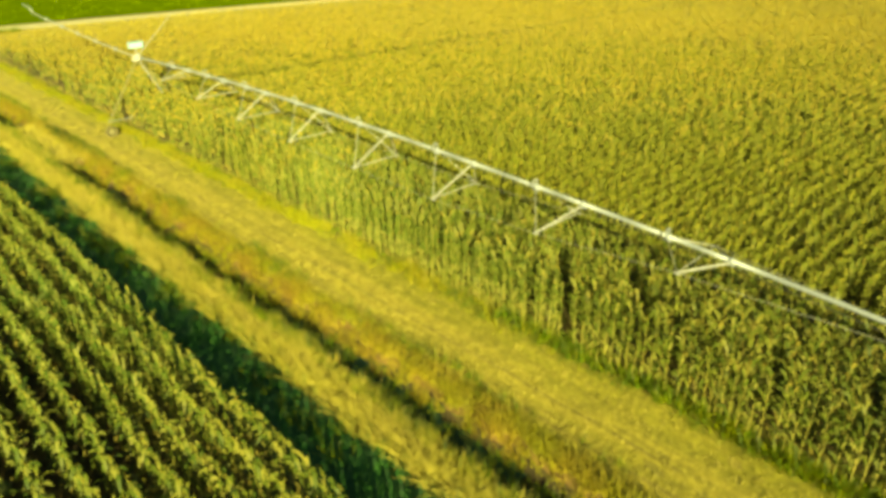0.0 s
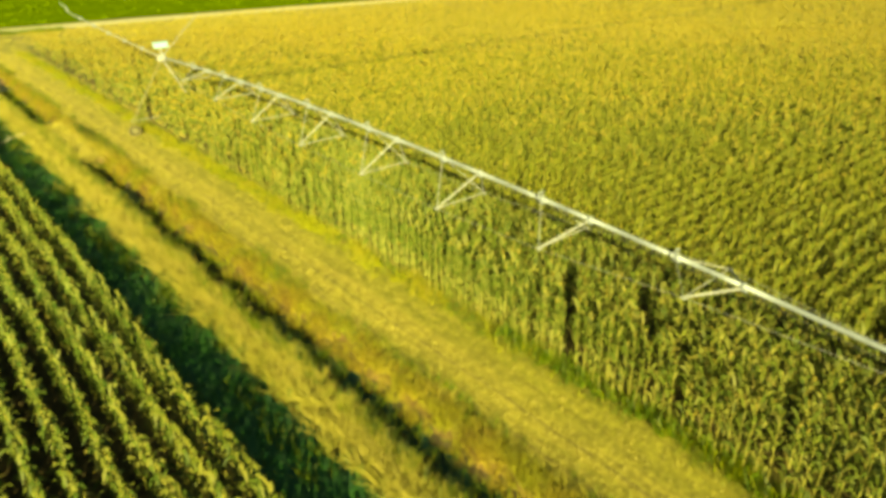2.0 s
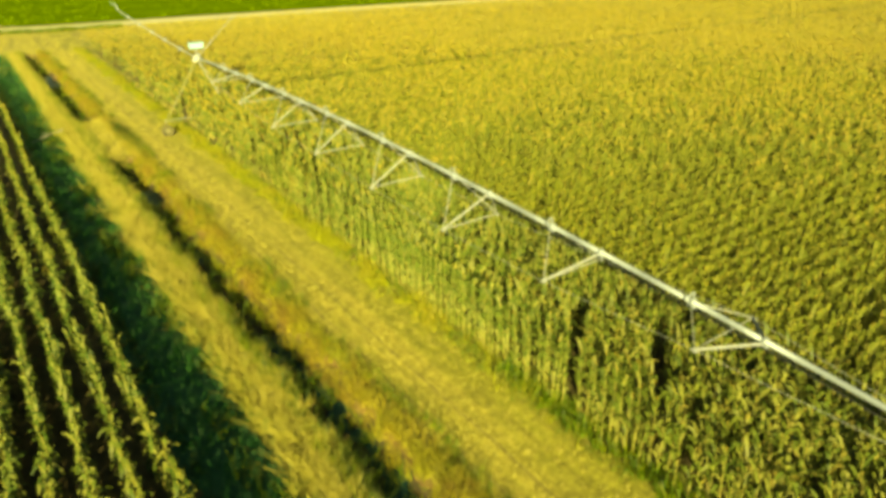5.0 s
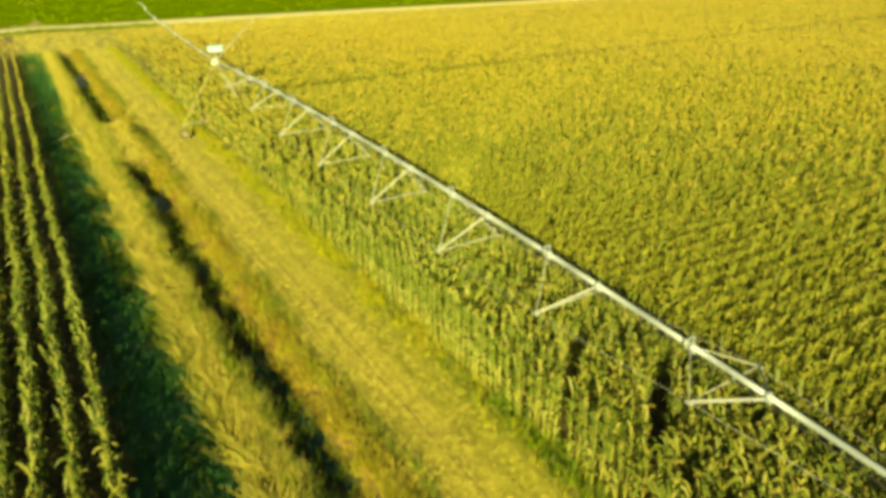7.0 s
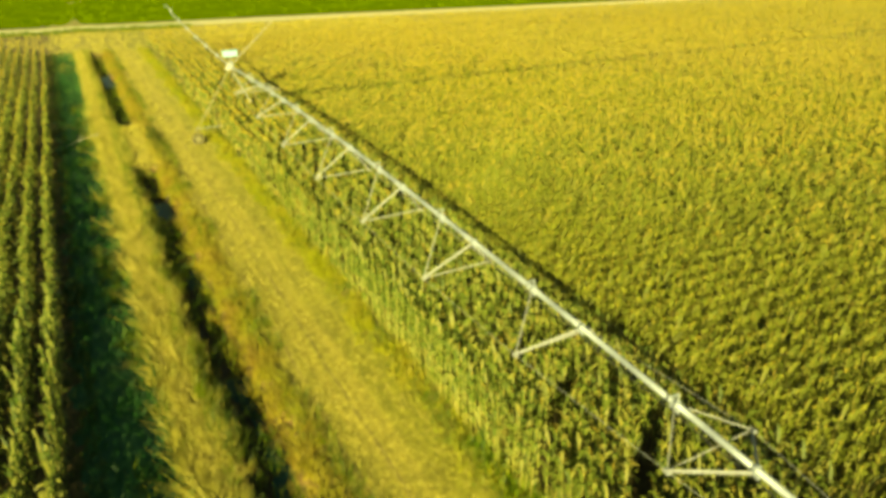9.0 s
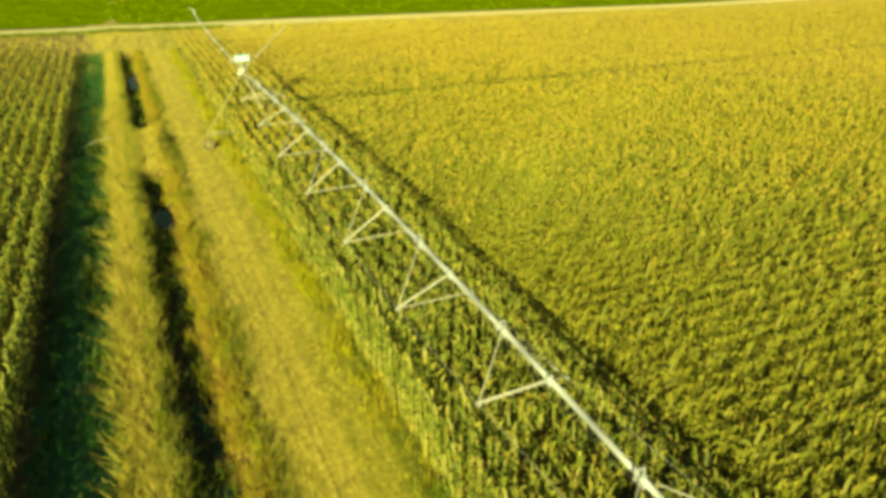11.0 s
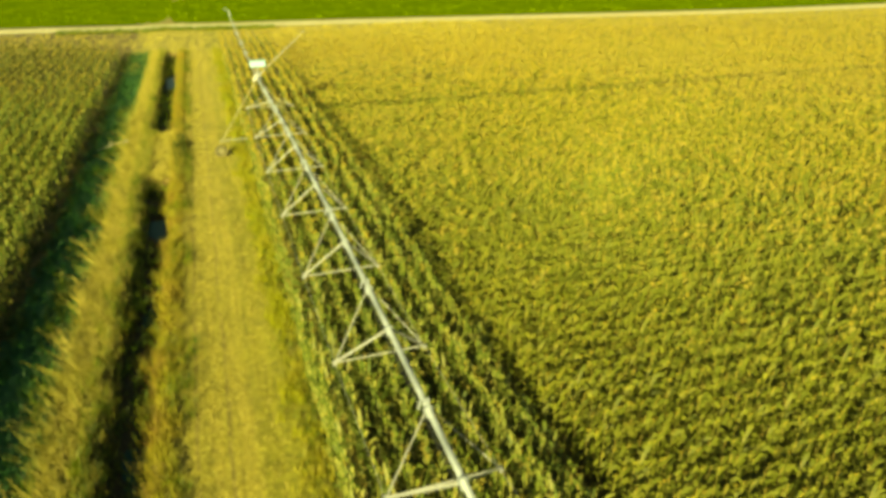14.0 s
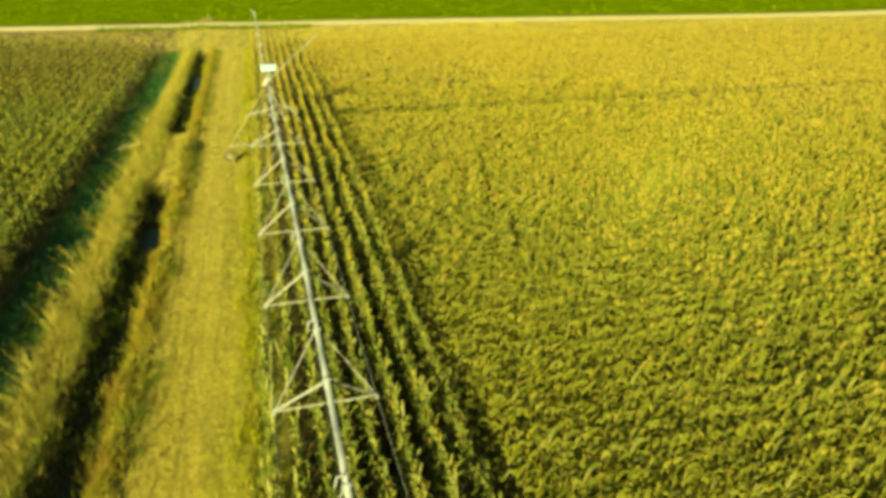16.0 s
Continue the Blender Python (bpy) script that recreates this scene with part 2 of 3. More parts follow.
def land(x, y):
    x, y = np.asarray(x, float), np.asarray(y, float)
    sway = 0.12 * waves(x * 0, y, 7.0, 3) + 0.14 * waves(x * 0, y, 1.8, 4) + 0.08 * waves(x, y, 0.7, 8)
    near = np.clip(1 - np.abs(x) / 5.5, 0, 1)
    xs = x - sway * np.clip(near * 2, 0, 1)
    z = ditch_open(y) * np.interp(xs, PX, PZ) + (1 - ditch_open(y)) * np.interp(xs, PX, NOT_DITCH)
    return z + np.clip(1 - np.abs(x) / 40, 0, 1) * (0.02 * waves(x, y, 0.9, 5) + 0.03 * waves(x, y, 3.5, 6))


def mesh_of(name, verts, quads, mats, index=None, smooth=True):
    """A mesh from arrays of corners and of four-cornered faces."""
    me = bpy.data.meshes.new(name)
    verts, quads = np.asarray(verts, np.float32), np.asarray(quads, np.int32)
    me.vertices.add(len(verts))
    me.vertices.foreach_set("co", verts.ravel())
    me.loops.add(quads.size)
    me.loops.foreach_set("vertex_index", quads.ravel())
    me.polygons.add(len(quads))
    me.polygons.foreach_set("loop_start", np.arange(0, quads.size, quads.shape[1], dtype=np.int32))
    for m in mats:
        me.materials.append(m)
    if index is not None:
        me.polygons.foreach_set("material_index", np.asarray(index, np.int32))
    me.polygons.foreach_set("use_smooth", np.full(len(quads), smooth))
    me.update(calc_edges=True)
    return me


def sheet(xs, ys, height):
    gx, gy = np.meshgrid(xs, ys)
    verts = np.stack([gx, gy, height(gx, gy)], -1).reshape(-1, 3)
    nx, ny = len(xs), len(ys)
    i = (np.arange(ny - 1)[:, None] * nx + np.arange(nx - 1)).ravel()
    return verts, np.stack([i, i + 1, i + nx + 1, i + nx], -1)


gx = np.r_[-3000, -900, -300, -120, -60, np.arange(-32, -8, 2.0), np.arange(-8, 5.5, 0.13), np.arange(6, 40, 2.0), 60, 120, 300, 900, 3000]
gy = np.r_[-3000, -600, -150, -40, np.arange(-10, 12, 2.0), np.arange(12, 90, 0.33), np.arange(90, 116, 2.0), 150, 300, 900, 3000]
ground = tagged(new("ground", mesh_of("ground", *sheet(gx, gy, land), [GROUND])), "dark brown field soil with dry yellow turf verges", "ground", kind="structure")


def lane_sheet():
    """The mown track between ditch and corn, with ragged edges."""
    ys = np.arange(-20, 104, 0.3)
    u = np.linspace(0, 1, 22)
    uu, yy = np.meshgrid(u, ys)
    left = 0.95 + 0.12 * waves(yy * 0, yy, 2.2, 11) + 0.05 * waves(yy * 0, yy, 0.7, 12)
    right = 4.3 + 0.12 * waves(yy * 0, yy, 2.7, 13) + 0.05 * waves(yy * 0, yy, 0.6, 14)
    flare = np.clip((yy - 85) / 7, 0, 1) ** 2 * (3 - 2 * np.clip((yy - 85) / 7, 0, 1))
    left, right = left - 4.6 * flare, right + 1.2 * flare
    xx = left + (right - left) * uu
    rut = np.exp(-((uu - 0.25) / 0.08) ** 2) + np.exp(-((uu - 0.72) / 0.08) ** 2)
    edge = np.clip(np.minimum(uu, 1 - uu) / 0.05, 0, 1)
    zz = land(xx, yy) + 0.05 * edge - 0.02 - 0.02 * rut
    n = len(u)
    i = (np.arange(len(ys) - 1)[:, None] * n + np.arange(n - 1)).ravel()
    return np.stack([xx, yy, zz], -1).reshape(-1, 3), np.stack([i, i + 1, i + n + 1, i + n], -1)


lane = tagged(new("dirt_lane", mesh_of("dirt_lane", *lane_sheet(), [LANE])), "straw-coloured mown track of dry grass and earth", "lane", kind="structure")


def road_line(x):
    return 108.8 - 0.08 * np.clip(x, -80, 90) + 0.4 * np.sin(x * 0.06)


def road_sheet():
    xs, v = np.arange(-160, 262, 2.0), np.linspace(-1, 1, 7)
    vv, xx = np.meshgrid(v, xs)
    yy = road_line(xx) + vv * (2.2 + 0.2 * waves(xx, xx * 0, 9, 15))
    zz = land(xx, yy) + 0.10 - 0.09 * np.abs(vv) ** 3
    i = (np.arange(len(xs) - 1)[:, None] * 7 + np.arange(6)).ravel()
    return np.stack([xx, yy, zz], -1).reshape(-1, 3), np.stack([i, i + 1, i + 8, i + 7], -1)


road = tagged(new("gravel_road", mesh_of("gravel_road", *road_sheet(), [ROAD])), "pale dusty gravel road across the field ends", "road", kind="structure")


def far_sheet():
    xs, v = np.r_[-2900, -700, np.arange(-160, 262, 4.0), 700, 2900], np.r_[3.4, 6, np.arange(10, 120, 5.0), 300, 900, 2800]
    vv, xx = np.meshgrid(v, xs)
    yy = road_line(xx) + vv
    zz = 0.05 + 0.12 * np.clip((vv - 3.4) / 5, 0, 1) + 0.05 * waves(xx, yy, 14, 16)
    n = len(v)
    i = (np.arange(len(xs) - 1)[:, None] * n + np.arange(n - 1)).ravel()
    return np.stack([xx, yy, zz], -1).reshape(-1, 3), np.stack([i, i + n, i + n + 1, i + 1], -1)


tagged(new("green_field", mesh_of("green_field", *far_sheet(), [FAR])), "even bright green low crop beyond the road", "field", kind="structure")

POOLS = ((13.0, 24.5, -0.52), (31.0, 33.0, -0.54), (38.5, 41.0, -0.50), (71.0, 76.5, -0.48))
for y0, y1, level in POOLS:
    w, q = sheet(np.linspace(-0.95, 0.38, 8), np.linspace(y0, y1, 24), lambda a, b: level + 0 * a)
    tagged(new("ditch_water", mesh_of("ditch_water", w, q, [WATER])), "dark still water in the bottom of the ditch", "water", kind="structure")


# ---- plants ----
def strip(points, widths, side):
    """A ribbon along points: a leaf or a blade. Two corners for each point."""
    points, widths = np.asarray(points, float), np.asarray(widths, float)
    verts = np.empty((2 * len(points), 3))
    verts[0::2], verts[1::2] = points - side * widths[:, None] / 2, points + side * widths[:, None] / 2
    k = 2 * np.arange(len(points) - 1)
    return verts, np.stack([k, k + 1, k + 3, k + 2], -1)


def rod_mesh(a, b, r0, r1, sides):
    """A tapered round rod from a to b, as arrays."""
    a, b = np.asarray(a, float), np.asarray(b, float)
    d = (b - a) / np.linalg.norm(b - a)
    u = np.cross(d, (1, 0, 0) if abs(d[0]) < 0.8 else (0, 1, 0))
    u /= np.linalg.norm(u)
    v = np.cross(d, u)
    ang = np.arange(sides) / sides * 2 * np.pi
    ring = np.cos(ang)[:, None] * u + np.sin(ang)[:, None] * v
    k = np.arange(sides)
    return np.r_[a + r0 * ring, b + r1 * ring], np.stack([k, (k + 1) % sides, (k + 1) % sides + sides, k + sides], -1)


def joined(pieces):
    """Pieces (corners, faces, slot) as one set of arrays."""
    verts, faces, slots, n = [], [], [], 0
    for v, f, s in pieces:
        verts.append(v), faces.append(f + n), slots.append(np.full(len(f), s))
        n += len(v)
    return np.concatenate(verts), np.concatenate(faces), np.concatenate(slots)


def corn_pieces(seed, leaves, seg, height=2.25, wide=0.075, sides=3, spikes=3, spike_wide=0.022, spread=0.38, long=1.0, crowd=0.6, dried=0.35, plume=0.15, twist=0.9, upright=0.0, fan=0.09, yellowed=0.0):
    """One maize plant: stalk, short arching leaves crowded towards the top, tassel. Slots: 0 leaf, 1 stalk, 2 tassel, 3 dry leaf."""
    r = np.random.default_rng(seed)
    out = []
    h = height * r.uniform(0.985, 1.015)
    lean = np.array([r.normal(0, 0.02), r.normal(0, 0.02), 1.0])
    if sides:
        out.append((*rod_mesh((0, 0, 0), lean * h * 0.9, 0.02, 0.008, sides), 1))
    for k in range(leaves):
        f = (k + 0.5) / leaves
        z = h * (0.07 + 0.83 * f ** crowd)
        a = (k % 2) * np.pi + r.normal(0, spread)
        out_way, side = np.array([np.cos(a), np.sin(a), 0]), np.array([-np.sin(a), np.cos(a), r.normal(0, twist)])
        side = side / np.linalg.norm(side)
        length = long * r.uniform(0.36, 0.58) * (1.1 - 0.3 * f)
        rise, droop = r.uniform(0.7, 1.15) + 0.4 * upright, r.uniform(0.8, 1.5) - 0.15 * upright
        t = np.linspace(0, 1, seg + 1)
        reach, up = length * (0.75 - 0.2 * upright) * t, length * (rise * t - droop * t ** 2)
        pts = lean * z + out_way * reach[:, None] + np.array([0, 0, 1.0]) * up[:, None]
        width = wide * np.sin(np.pi * np.clip(0.25 + 0.75 * t, 0, 0.93)) ** 0.6 * r.uniform(0.8, 1.25)
        dry = r.random() < (dried if f < 0.3 else yellowed)
        out.append((*strip(pts, width, side), 3 if dry else 0))
    top = lean * h * 0.90
    for k in range(spikes):
        a = 0.7 + k * 2.4
        tip = top + np.array([np.cos(a) * fan, np.sin(a) * fan, plume * r.uniform(0.75, 1.1) + 0.06 * (k == 0)])
        pts = [top - lean * 0.05, (top + tip) / 2 + (0, 0, 0.03), tip] if seg > 2 else [top, tip]
        out.append((*strip(pts, [spike_wide * 0.8, spike_wide, spike_wide * 0.5][-len(pts):], np.array([-np.sin(a), np.cos(a), 0.2])), 2))
    return out


def scatter(templates, x, y, z, size, seed, tilt=0.06, turned=None, heading=np.pi / 2, lay=0.0):
    """Copies of the templates at the given places, as one set of arrays."""
    r = np.random.default_rng(seed)
    pick = r.integers(0, len(templates), len(x))
    verts, faces, slots, n = [], [], [], 0
    for k, (v, f, s) in enumerate(templates):
        at = np.nonzero(pick == k)[0]
        if not len(at):
            continue
        a = r.uniform(0, 6.28, len(at)) if turned is None else heading + r.normal(0, turned, len(at)) + np.pi * r.integers(0, 2, len(at))
        c, sn, sz = np.cos(a), np.sin(a), size[at]
        vx = v[None, :, 0] * c[:, None] - v[None, :, 1] * sn[:, None]
        vy = v[None, :, 0] * sn[:, None] + v[None, :, 1] * c[:, None]
        lx, ly = r.normal(lay, tilt, len(at)), r.normal(0, tilt, len(at))
        vx, vy = vx + v[None, :, 2] * lx[:, None], vy + v[None, :, 2] * ly[:, None]
        p = np.stack([vx * sz[:, None] + x[at][:, None], vy * sz[:, None] + y[at][:, None], v[None, :, 2] * sz[:, None] + z[at][:, None]], -1)
        verts.append(p.reshape(-1, 3))
        faces.append((f[None] + (n + np.arange(len(at))[:, None, None] * len(v))).reshape(-1, 4))
        slots.append(np.tile(s, len(at)))
        n += len(at) * len(v)
    return np.concatenate(verts), np.concatenate(faces), np.concatenate(slots)


GREEN_LEAF = leaf_material("green_corn_leaf", [(0.0, (0.034, 0.062, 0.012)), (0.55, (0.070, 0.094, 0.018)), (1.0, (0.145, 0.158, 0.044))], (1.2, 1.0, 0.8), 0.08)
CORN_MATS = [CORN_LEAF, CORN_STALK, CORN_TASSEL, DRY_LEAF]
GREEN_MATS = [GREEN_LEAF, CORN_STALK, CORN_TASSEL, DRY_LEAF]
NEAR = [joined(corn_pieces(100 + k, 11, 2, wide=0.075, spikes=2, spread=0.22, spike_wide=0.013, long=1.2, dried=0.1, plume=0.1, twist=0.6, upright=0.75)) for k in range(14)]
MID = [joined(corn_pieces(200 + k, 9, 2, wide=0.105, sides=0, spikes=5, spike_wide=0.022, spread=0.2, long=1.1, dried=0.05, plume=0.13, twist=0.55, upright=0.6, fan=0.12, yellowed=0.25)) for k in range(12)]
FARC = [joined(corn_pieces(300 + k, 5, 1, wide=0.13, sides=0, spikes=5, spike_wide=0.034, spread=0.6, dried=0.5, plume=0.10, twist=0.7, fan=0.18, yellowed=0.8)) for k in range(16)]
NEAR_L = [joined(corn_pieces(140 + k, 13, 3, wide=0.092, spikes=1, spread=0.55, plume=0.10, twist=0.6, crowd=0.7, long=1.15, spike_wide=0.014, upright=0.3)) for k in range(14)]
MID_L = [joined(corn_pieces(240 + k, 11, 2, wide=0.11, sides=0, spikes=2, spike_wide=0.03, spread=0.16, plume=0.12, twist=1.0, crowd=0.75, long=0.95, fan=0.05)) for k in range(12)]
FAR_L = [joined(corn_pieces(340 + k, 11, 1, wide=0.14, sides=0, spikes=3, spike_wide=0.04, spread=0.07, plume=0.12, twist=1.6, crowd=0.85, long=0.85, fan=0.04, yellowed=0.15)) for k in range(12)]
BORDER = [joined(corn_pieces(170 + k, 18, 2, wide=0.066, spread=0.7, long=1.15, crowd=0.9, dried=0.15, plume=0.08, spike_wide=0.014, upright=1.2, twist=0.5, yellowed=0.08)) for k in range(14)]
BORDER_MID = [joined(corn_pieces(270 + k, 10, 2, wide=0.11, sides=0, spikes=6, spike_wide=0.03, spread=0.3, long=1.1, dried=0.4, plume=0.16, twist=0.8, upright=0.9, fan=0.14, yellowed=0.4)) for k in range(12)]
BORDER_FAR = [joined(corn_pieces(370 + k, 8, 1, wide=0.13, sides=0, spikes=6, spike_wide=0.04, spread=0.5, long=0.9, dried=0.3, plume=0.14, twist=1.0, fan=0.15, yellowed=0.45)) for k in range(12)]
BORDER_LEAF = leaf_material("border_corn_leaf", [(0.0, (0.046, 0.072, 0.015)), (0.55, (0.082, 0.104, 0.021)), (1.0, (0.155, 0.163, 0.050))], (1.15, 1.03, 0.85), 0.08)
BORDER_MATS = [BORDER_LEAF, CORN_STALK, CORN_TASSEL, DRY_LEAF]


def crop(rows_x, y0, y1, step, seed, keep):
    """Plant places in rows along the lane; keep(x, y) says which stay."""
    r = np.random.default_rng(seed)
    xs, ys = [], []
    for x in rows_x:
        y = np.arange(y0, y1, step) + r.normal(0, step * 0.25, len(np.arange(y0, y1, step)))
        xs.append(x + r.normal(0, 0.025, len(y)) + 0.05 * waves(y * 0 + x, y, 6.0, 21)), ys.append(y)
    x, y = np.concatenate(xs), np.concatenate(ys)
    ok = keep(x, y) & (r.random(len(x)) > 0.05)
    return x[ok], y[ok]


def far_off(x, y):
    """Distance from the middle of the flown stretch."""
    return np.hypot(x + 2.0, y - 6.5)


# strips where the maize is missing: from, to, half width
BARE = [(4.5, 15.3, 6.8, 17.35, 0.2), (6.2, 13.8, 8.1, 15.5, 0.17), (5.1, 12.9, 6.3, 14.1, 0.15), (9.3, 8.3, 10.8, 9.6, 0.3),
        (10.3, 30.4, 10.9, 32.2, 0.2), (13.8, 31.0, 14.2, 32.4, 0.16)]


def right_field(x, y):
    end = y < np.interp(x, [4.0, 30.0, 55.0, 90.0, 140.0], [87.0, 89.4, 87.3, 84.5, 83.0])
    track = np.abs(y - 50.3) > 0.48
    gaps = True
    for ax, ay, bx, by, half in BARE:
        along_it = np.clip(((x - ax) * (bx - ax) + (y - ay) * (by - ay)) / ((bx - ax) ** 2 + (by - ay) ** 2), 0, 1)
        gaps = gaps & (np.hypot(x - ax - along_it * (bx - ax), y - ay - along_it * (by - ay)) > half)
    strip_free = (x < 9.3) | (x > np.interp(y, [5.0, 17.0, 24.0], [10.0, 9.9, 9.5]))
    return end & track & gaps & strip_free & (y > 0.17 * (x - 12))


def left_field(x, y):
    return (y < np.interp(x, [-60.0, -13.0, -8.9, -6.6, -4.9], [92.0, 91.5, 89.5, 86.5, 82.5])) & (x > -9 - 0.28 * y)


RIGHT_ROWS, LEFT_ROWS = np.array([4.62, 5.23, 5.81, 6.40, 6.98, 7.65, 8.38, 9.05]), -4.95 - 0.70 * np.arange(0, 46)
MAIN_ROWS = np.arange(-37.84, 122.0, 0.575)
SLANT = 0.0  # the main rows run square across the lane's direction


def crop_across(rows_y, x0, x1, step, seed, keep):
    """Plant places in the main field's rows, which run away from the lane."""
    r = np.random.default_rng(seed)
    xs, ys = [], []
    for y in rows_y:
        x = np.arange(x0, x1, step)
        x = x + r.normal(0, step * 0.16, len(x))
        xs.append(x), ys.append(y + SLANT * (x - 9.0) + r.normal(0, 0.014, len(x)) + 0.03 * waves(x, x * 0 + y, 9.0, 22))
    x, y = np.concatenate(xs), np.concatenate(ys)
    ok = keep(x, y) & (r.random(len(x)) > 0.02)
    return x[ok], y[ok]


def field(name, label, rows_x, inside, seed, far_limit, single, tall, kinds, mats, across=False):
    """One field: plants close by with every leaf, simpler ones farther off."""
    sets = []
    for templates, step, d0, d1, grow, k in ((kinds[0], 0.2, 0, 32, 1.0, 1), (kinds[1], 0.26, 32, 54, 1.01, 2), (kinds[2], 0.37, 54, 84, 1.012, 3), (kinds[2], 0.58, 84, far_limit, 1.02, 4)):
        def keep(x, y, d0=d0, d1=d1):
            d = far_off(x, y) + 11.0 * np.sin(x * 127.1 + y * 311.7) * np.sin(x * 269.5 + y * 183.3)
            return inside(x, y) & (d >= d0) & (d < d1) & ~single(x, y)
        x, y = crop_across(rows_x, 9.55, 140.0, step, seed + k, keep) if across else crop(rows_x, 4.0, 110.0, step, seed + k, keep)
        size = tall * grow * (1 + 0.02 * waves(x, y, 9.0, seed + 9)) * np.random.default_rng(seed + 20 + k).normal(1, 0.02 if k < 3 else 0.008, len(x))
        sets.append(scatter(templates, x, y, land(x, y), size, seed + 30 + k, 0.015, 0.09, SLANT if across else np.pi / 2))
    v, f, s = joined([(a, b, 0) for a, b, _ in sets])[:2] + (np.concatenate([c for _, _, c in sets]),)
    return tagged(new(name, mesh_of(name, v, f, mats, s)), label, "corn crop", kind="stuff")


def right_single(x, y):
    return (x < 5.6) & (y > 13.0) & (y < 27.0)


def left_single(x, y):
    return (x > -7.4) & (y > 20.0) & (y < 27.0)


field("corn_crop", "border rows of maize along the lane under the pipe", RIGHT_ROWS, right_field, 1000, 150, right_single, 1.0, (BORDER, BORDER_MID, BORDER_FAR), BORDER_MATS)
field("corn_crop", "ripening yellow-green maize with tassels in long rows", MAIN_ROWS, lambda x, y: right_field(x, y) & (y > 4.0), 1500, 150, lambda x, y: x < 9.4, 1.0, (NEAR, MID, FARC), CORN_MATS, True)
field("corn_crop", "green maize rows with dark gaps between them", LEFT_ROWS, left_field, 2000, 110, left_single, 0.87, (NEAR_L, MID_L, FAR_L), GREEN_MATS)


def back_rows(name, label, rows_x, inside, kinds, mats, tall, seed, across=False):
    """The rows where they run on behind and beside the flown stretch."""
    x, y = crop_across(MAIN_ROWS, 9.55, 48.0, 0.9, seed, inside) if across else crop(rows_x, -34.0, 100.0, 1.0, seed, inside)
    v, f, m = scatter(kinds, x, y, land(x, y), np.full(len(x), tall), seed + 1, 0.02, 0.12, SLANT if across else np.pi / 2)
    return tagged(new(name, mesh_of(name, v, f, mats, m)), label, "corn crop", kind="stuff")


back_rows("corn_crop", "yellow-green maize rows running on across the field", MAIN_ROWS, lambda x, y: (y < 4.0) & (y > -34), FARC, CORN_MATS, 1.0, 3000, True)
back_rows("corn_crop", "border rows of maize running on along the lane", RIGHT_ROWS, lambda x, y: y < 4.0, FARC, CORN_MATS, 1.0, 3050)
back_rows("corn_crop", "green maize rows running on across the field", LEFT_ROWS, lambda x, y: (y < 4.0) | ((x <= -9 - 0.28 * y) & (y < 91)), FAR_L, GREEN_MATS, 0.87, 3100)


def corn_plant(seed, mats, spikes):
    """A single maize plant with its parts, standing at the origin."""
    plant = tagged(new("corn_plant"), "green maize plant with arching leaves and a pale tassel", "corn plant")
    pieces = corn_pieces(seed, 20, 3, wide=0.055, sides=5, spikes=spikes, spread=0.6, long=1.05, crowd=0.95, dried=0.14, plume=0.07, spike_wide=0.014, upright=1.2, twist=0.5)
    for name, slots in (("stalk", (1,)), ("foliage", (0, 3)), ("tassel", (2,))):
        v, f, m = joined([q for q in pieces if q[2] in slots])
        ob = new(name, mesh_of(name, v, f, mats, m))
        ob.parent = plant
    return plant


def single_plants(rows_x, y0, y1, group, seed, tall, inside, mats, spikes):
    r = np.random.default_rng(seed)
    kinds = [corn_plant(seed + k, mats, spikes) for k in range(8)]
    used = set()
    for x in rows_x:
        for y in np.arange(y0, y1, 0.2):
            px, py = x + r.normal(0, 0.035), y + r.normal(0, 0.05)
            if not inside(np.array([px]), np.array([py]))[0]:
                continue
            k = int(r.integers(0, 8))
            m = pose(px, py, float(land(px, py)), r.normal(0, 2), r.normal(0, 2), 90 + r.normal(0, 12) + 180 * int(r.integers(0, 2))) @ Matrix.Scale(tall * r.normal(1, 0.05), 4)
            if k in used:
                plant = copy_thing(kinds[k], Matrix())
            else:
                plant = kinds[k]
                used.add(k)
            plant.matrix_basis = m
            plant["group"] = group
    for k in range(8):
        if k not in used:
            for o in (*kinds[k].children, kinds[k]):
                bpy.data.objects.remove(o)


single_plants(RIGHT_ROWS[:2], 13.1, 27.0, "maize plants along the lane", 710, 1.0, right_field, BORDER_MATS, 3)
single_plants(LEFT_ROWS[:4], 20.1, 27.0, "maize plants beside the shaded verge", 720, 0.87, left_field, GREEN_MATS, 1)


def tuft(seed, blades, height, spread, width, seg=2):
    r = np.random.default_rng(seed)
    out = []
    for _ in range(blades):
        a, h, bend = r.uniform(0, 6.28), height * r.uniform(0.6, 1.15), r.uniform(0.15, 0.6)
        way, side = np.array([np.cos(a), np.sin(a), 0]), np.array([-np.sin(a), np.cos(a), 0])
        root = way * r.uniform(0, spread) + side * r.normal(0, spread * 0.5)
        t = np.linspace(0, 1, seg + 1)
        pts = root + way * (bend * h * t ** 2)[:, None] + np.array([0, 0, 1.0]) * (h * (t - 0.25 * bend * t ** 2))[:, None]
        out.append((*strip(pts, width * (1 - 0.85 * t), side), 0))
    return joined(out)


def grass(name, label, category, mat, count, place, tufts, size, seed, lay=0.0):
    r = np.random.default_rng(seed)
    x, y = place(r, count)
    v, f, s = scatter(tufts, x, y, land(x, y) - 0.01, size * r.uniform(0.6, 1.25, len(x)), seed + 1, 0.15 + abs(lay) * 0.3, lay=lay)
    return tagged(new(name, mesh_of(name, v, f, [mat])), label, category, kind="stuff")


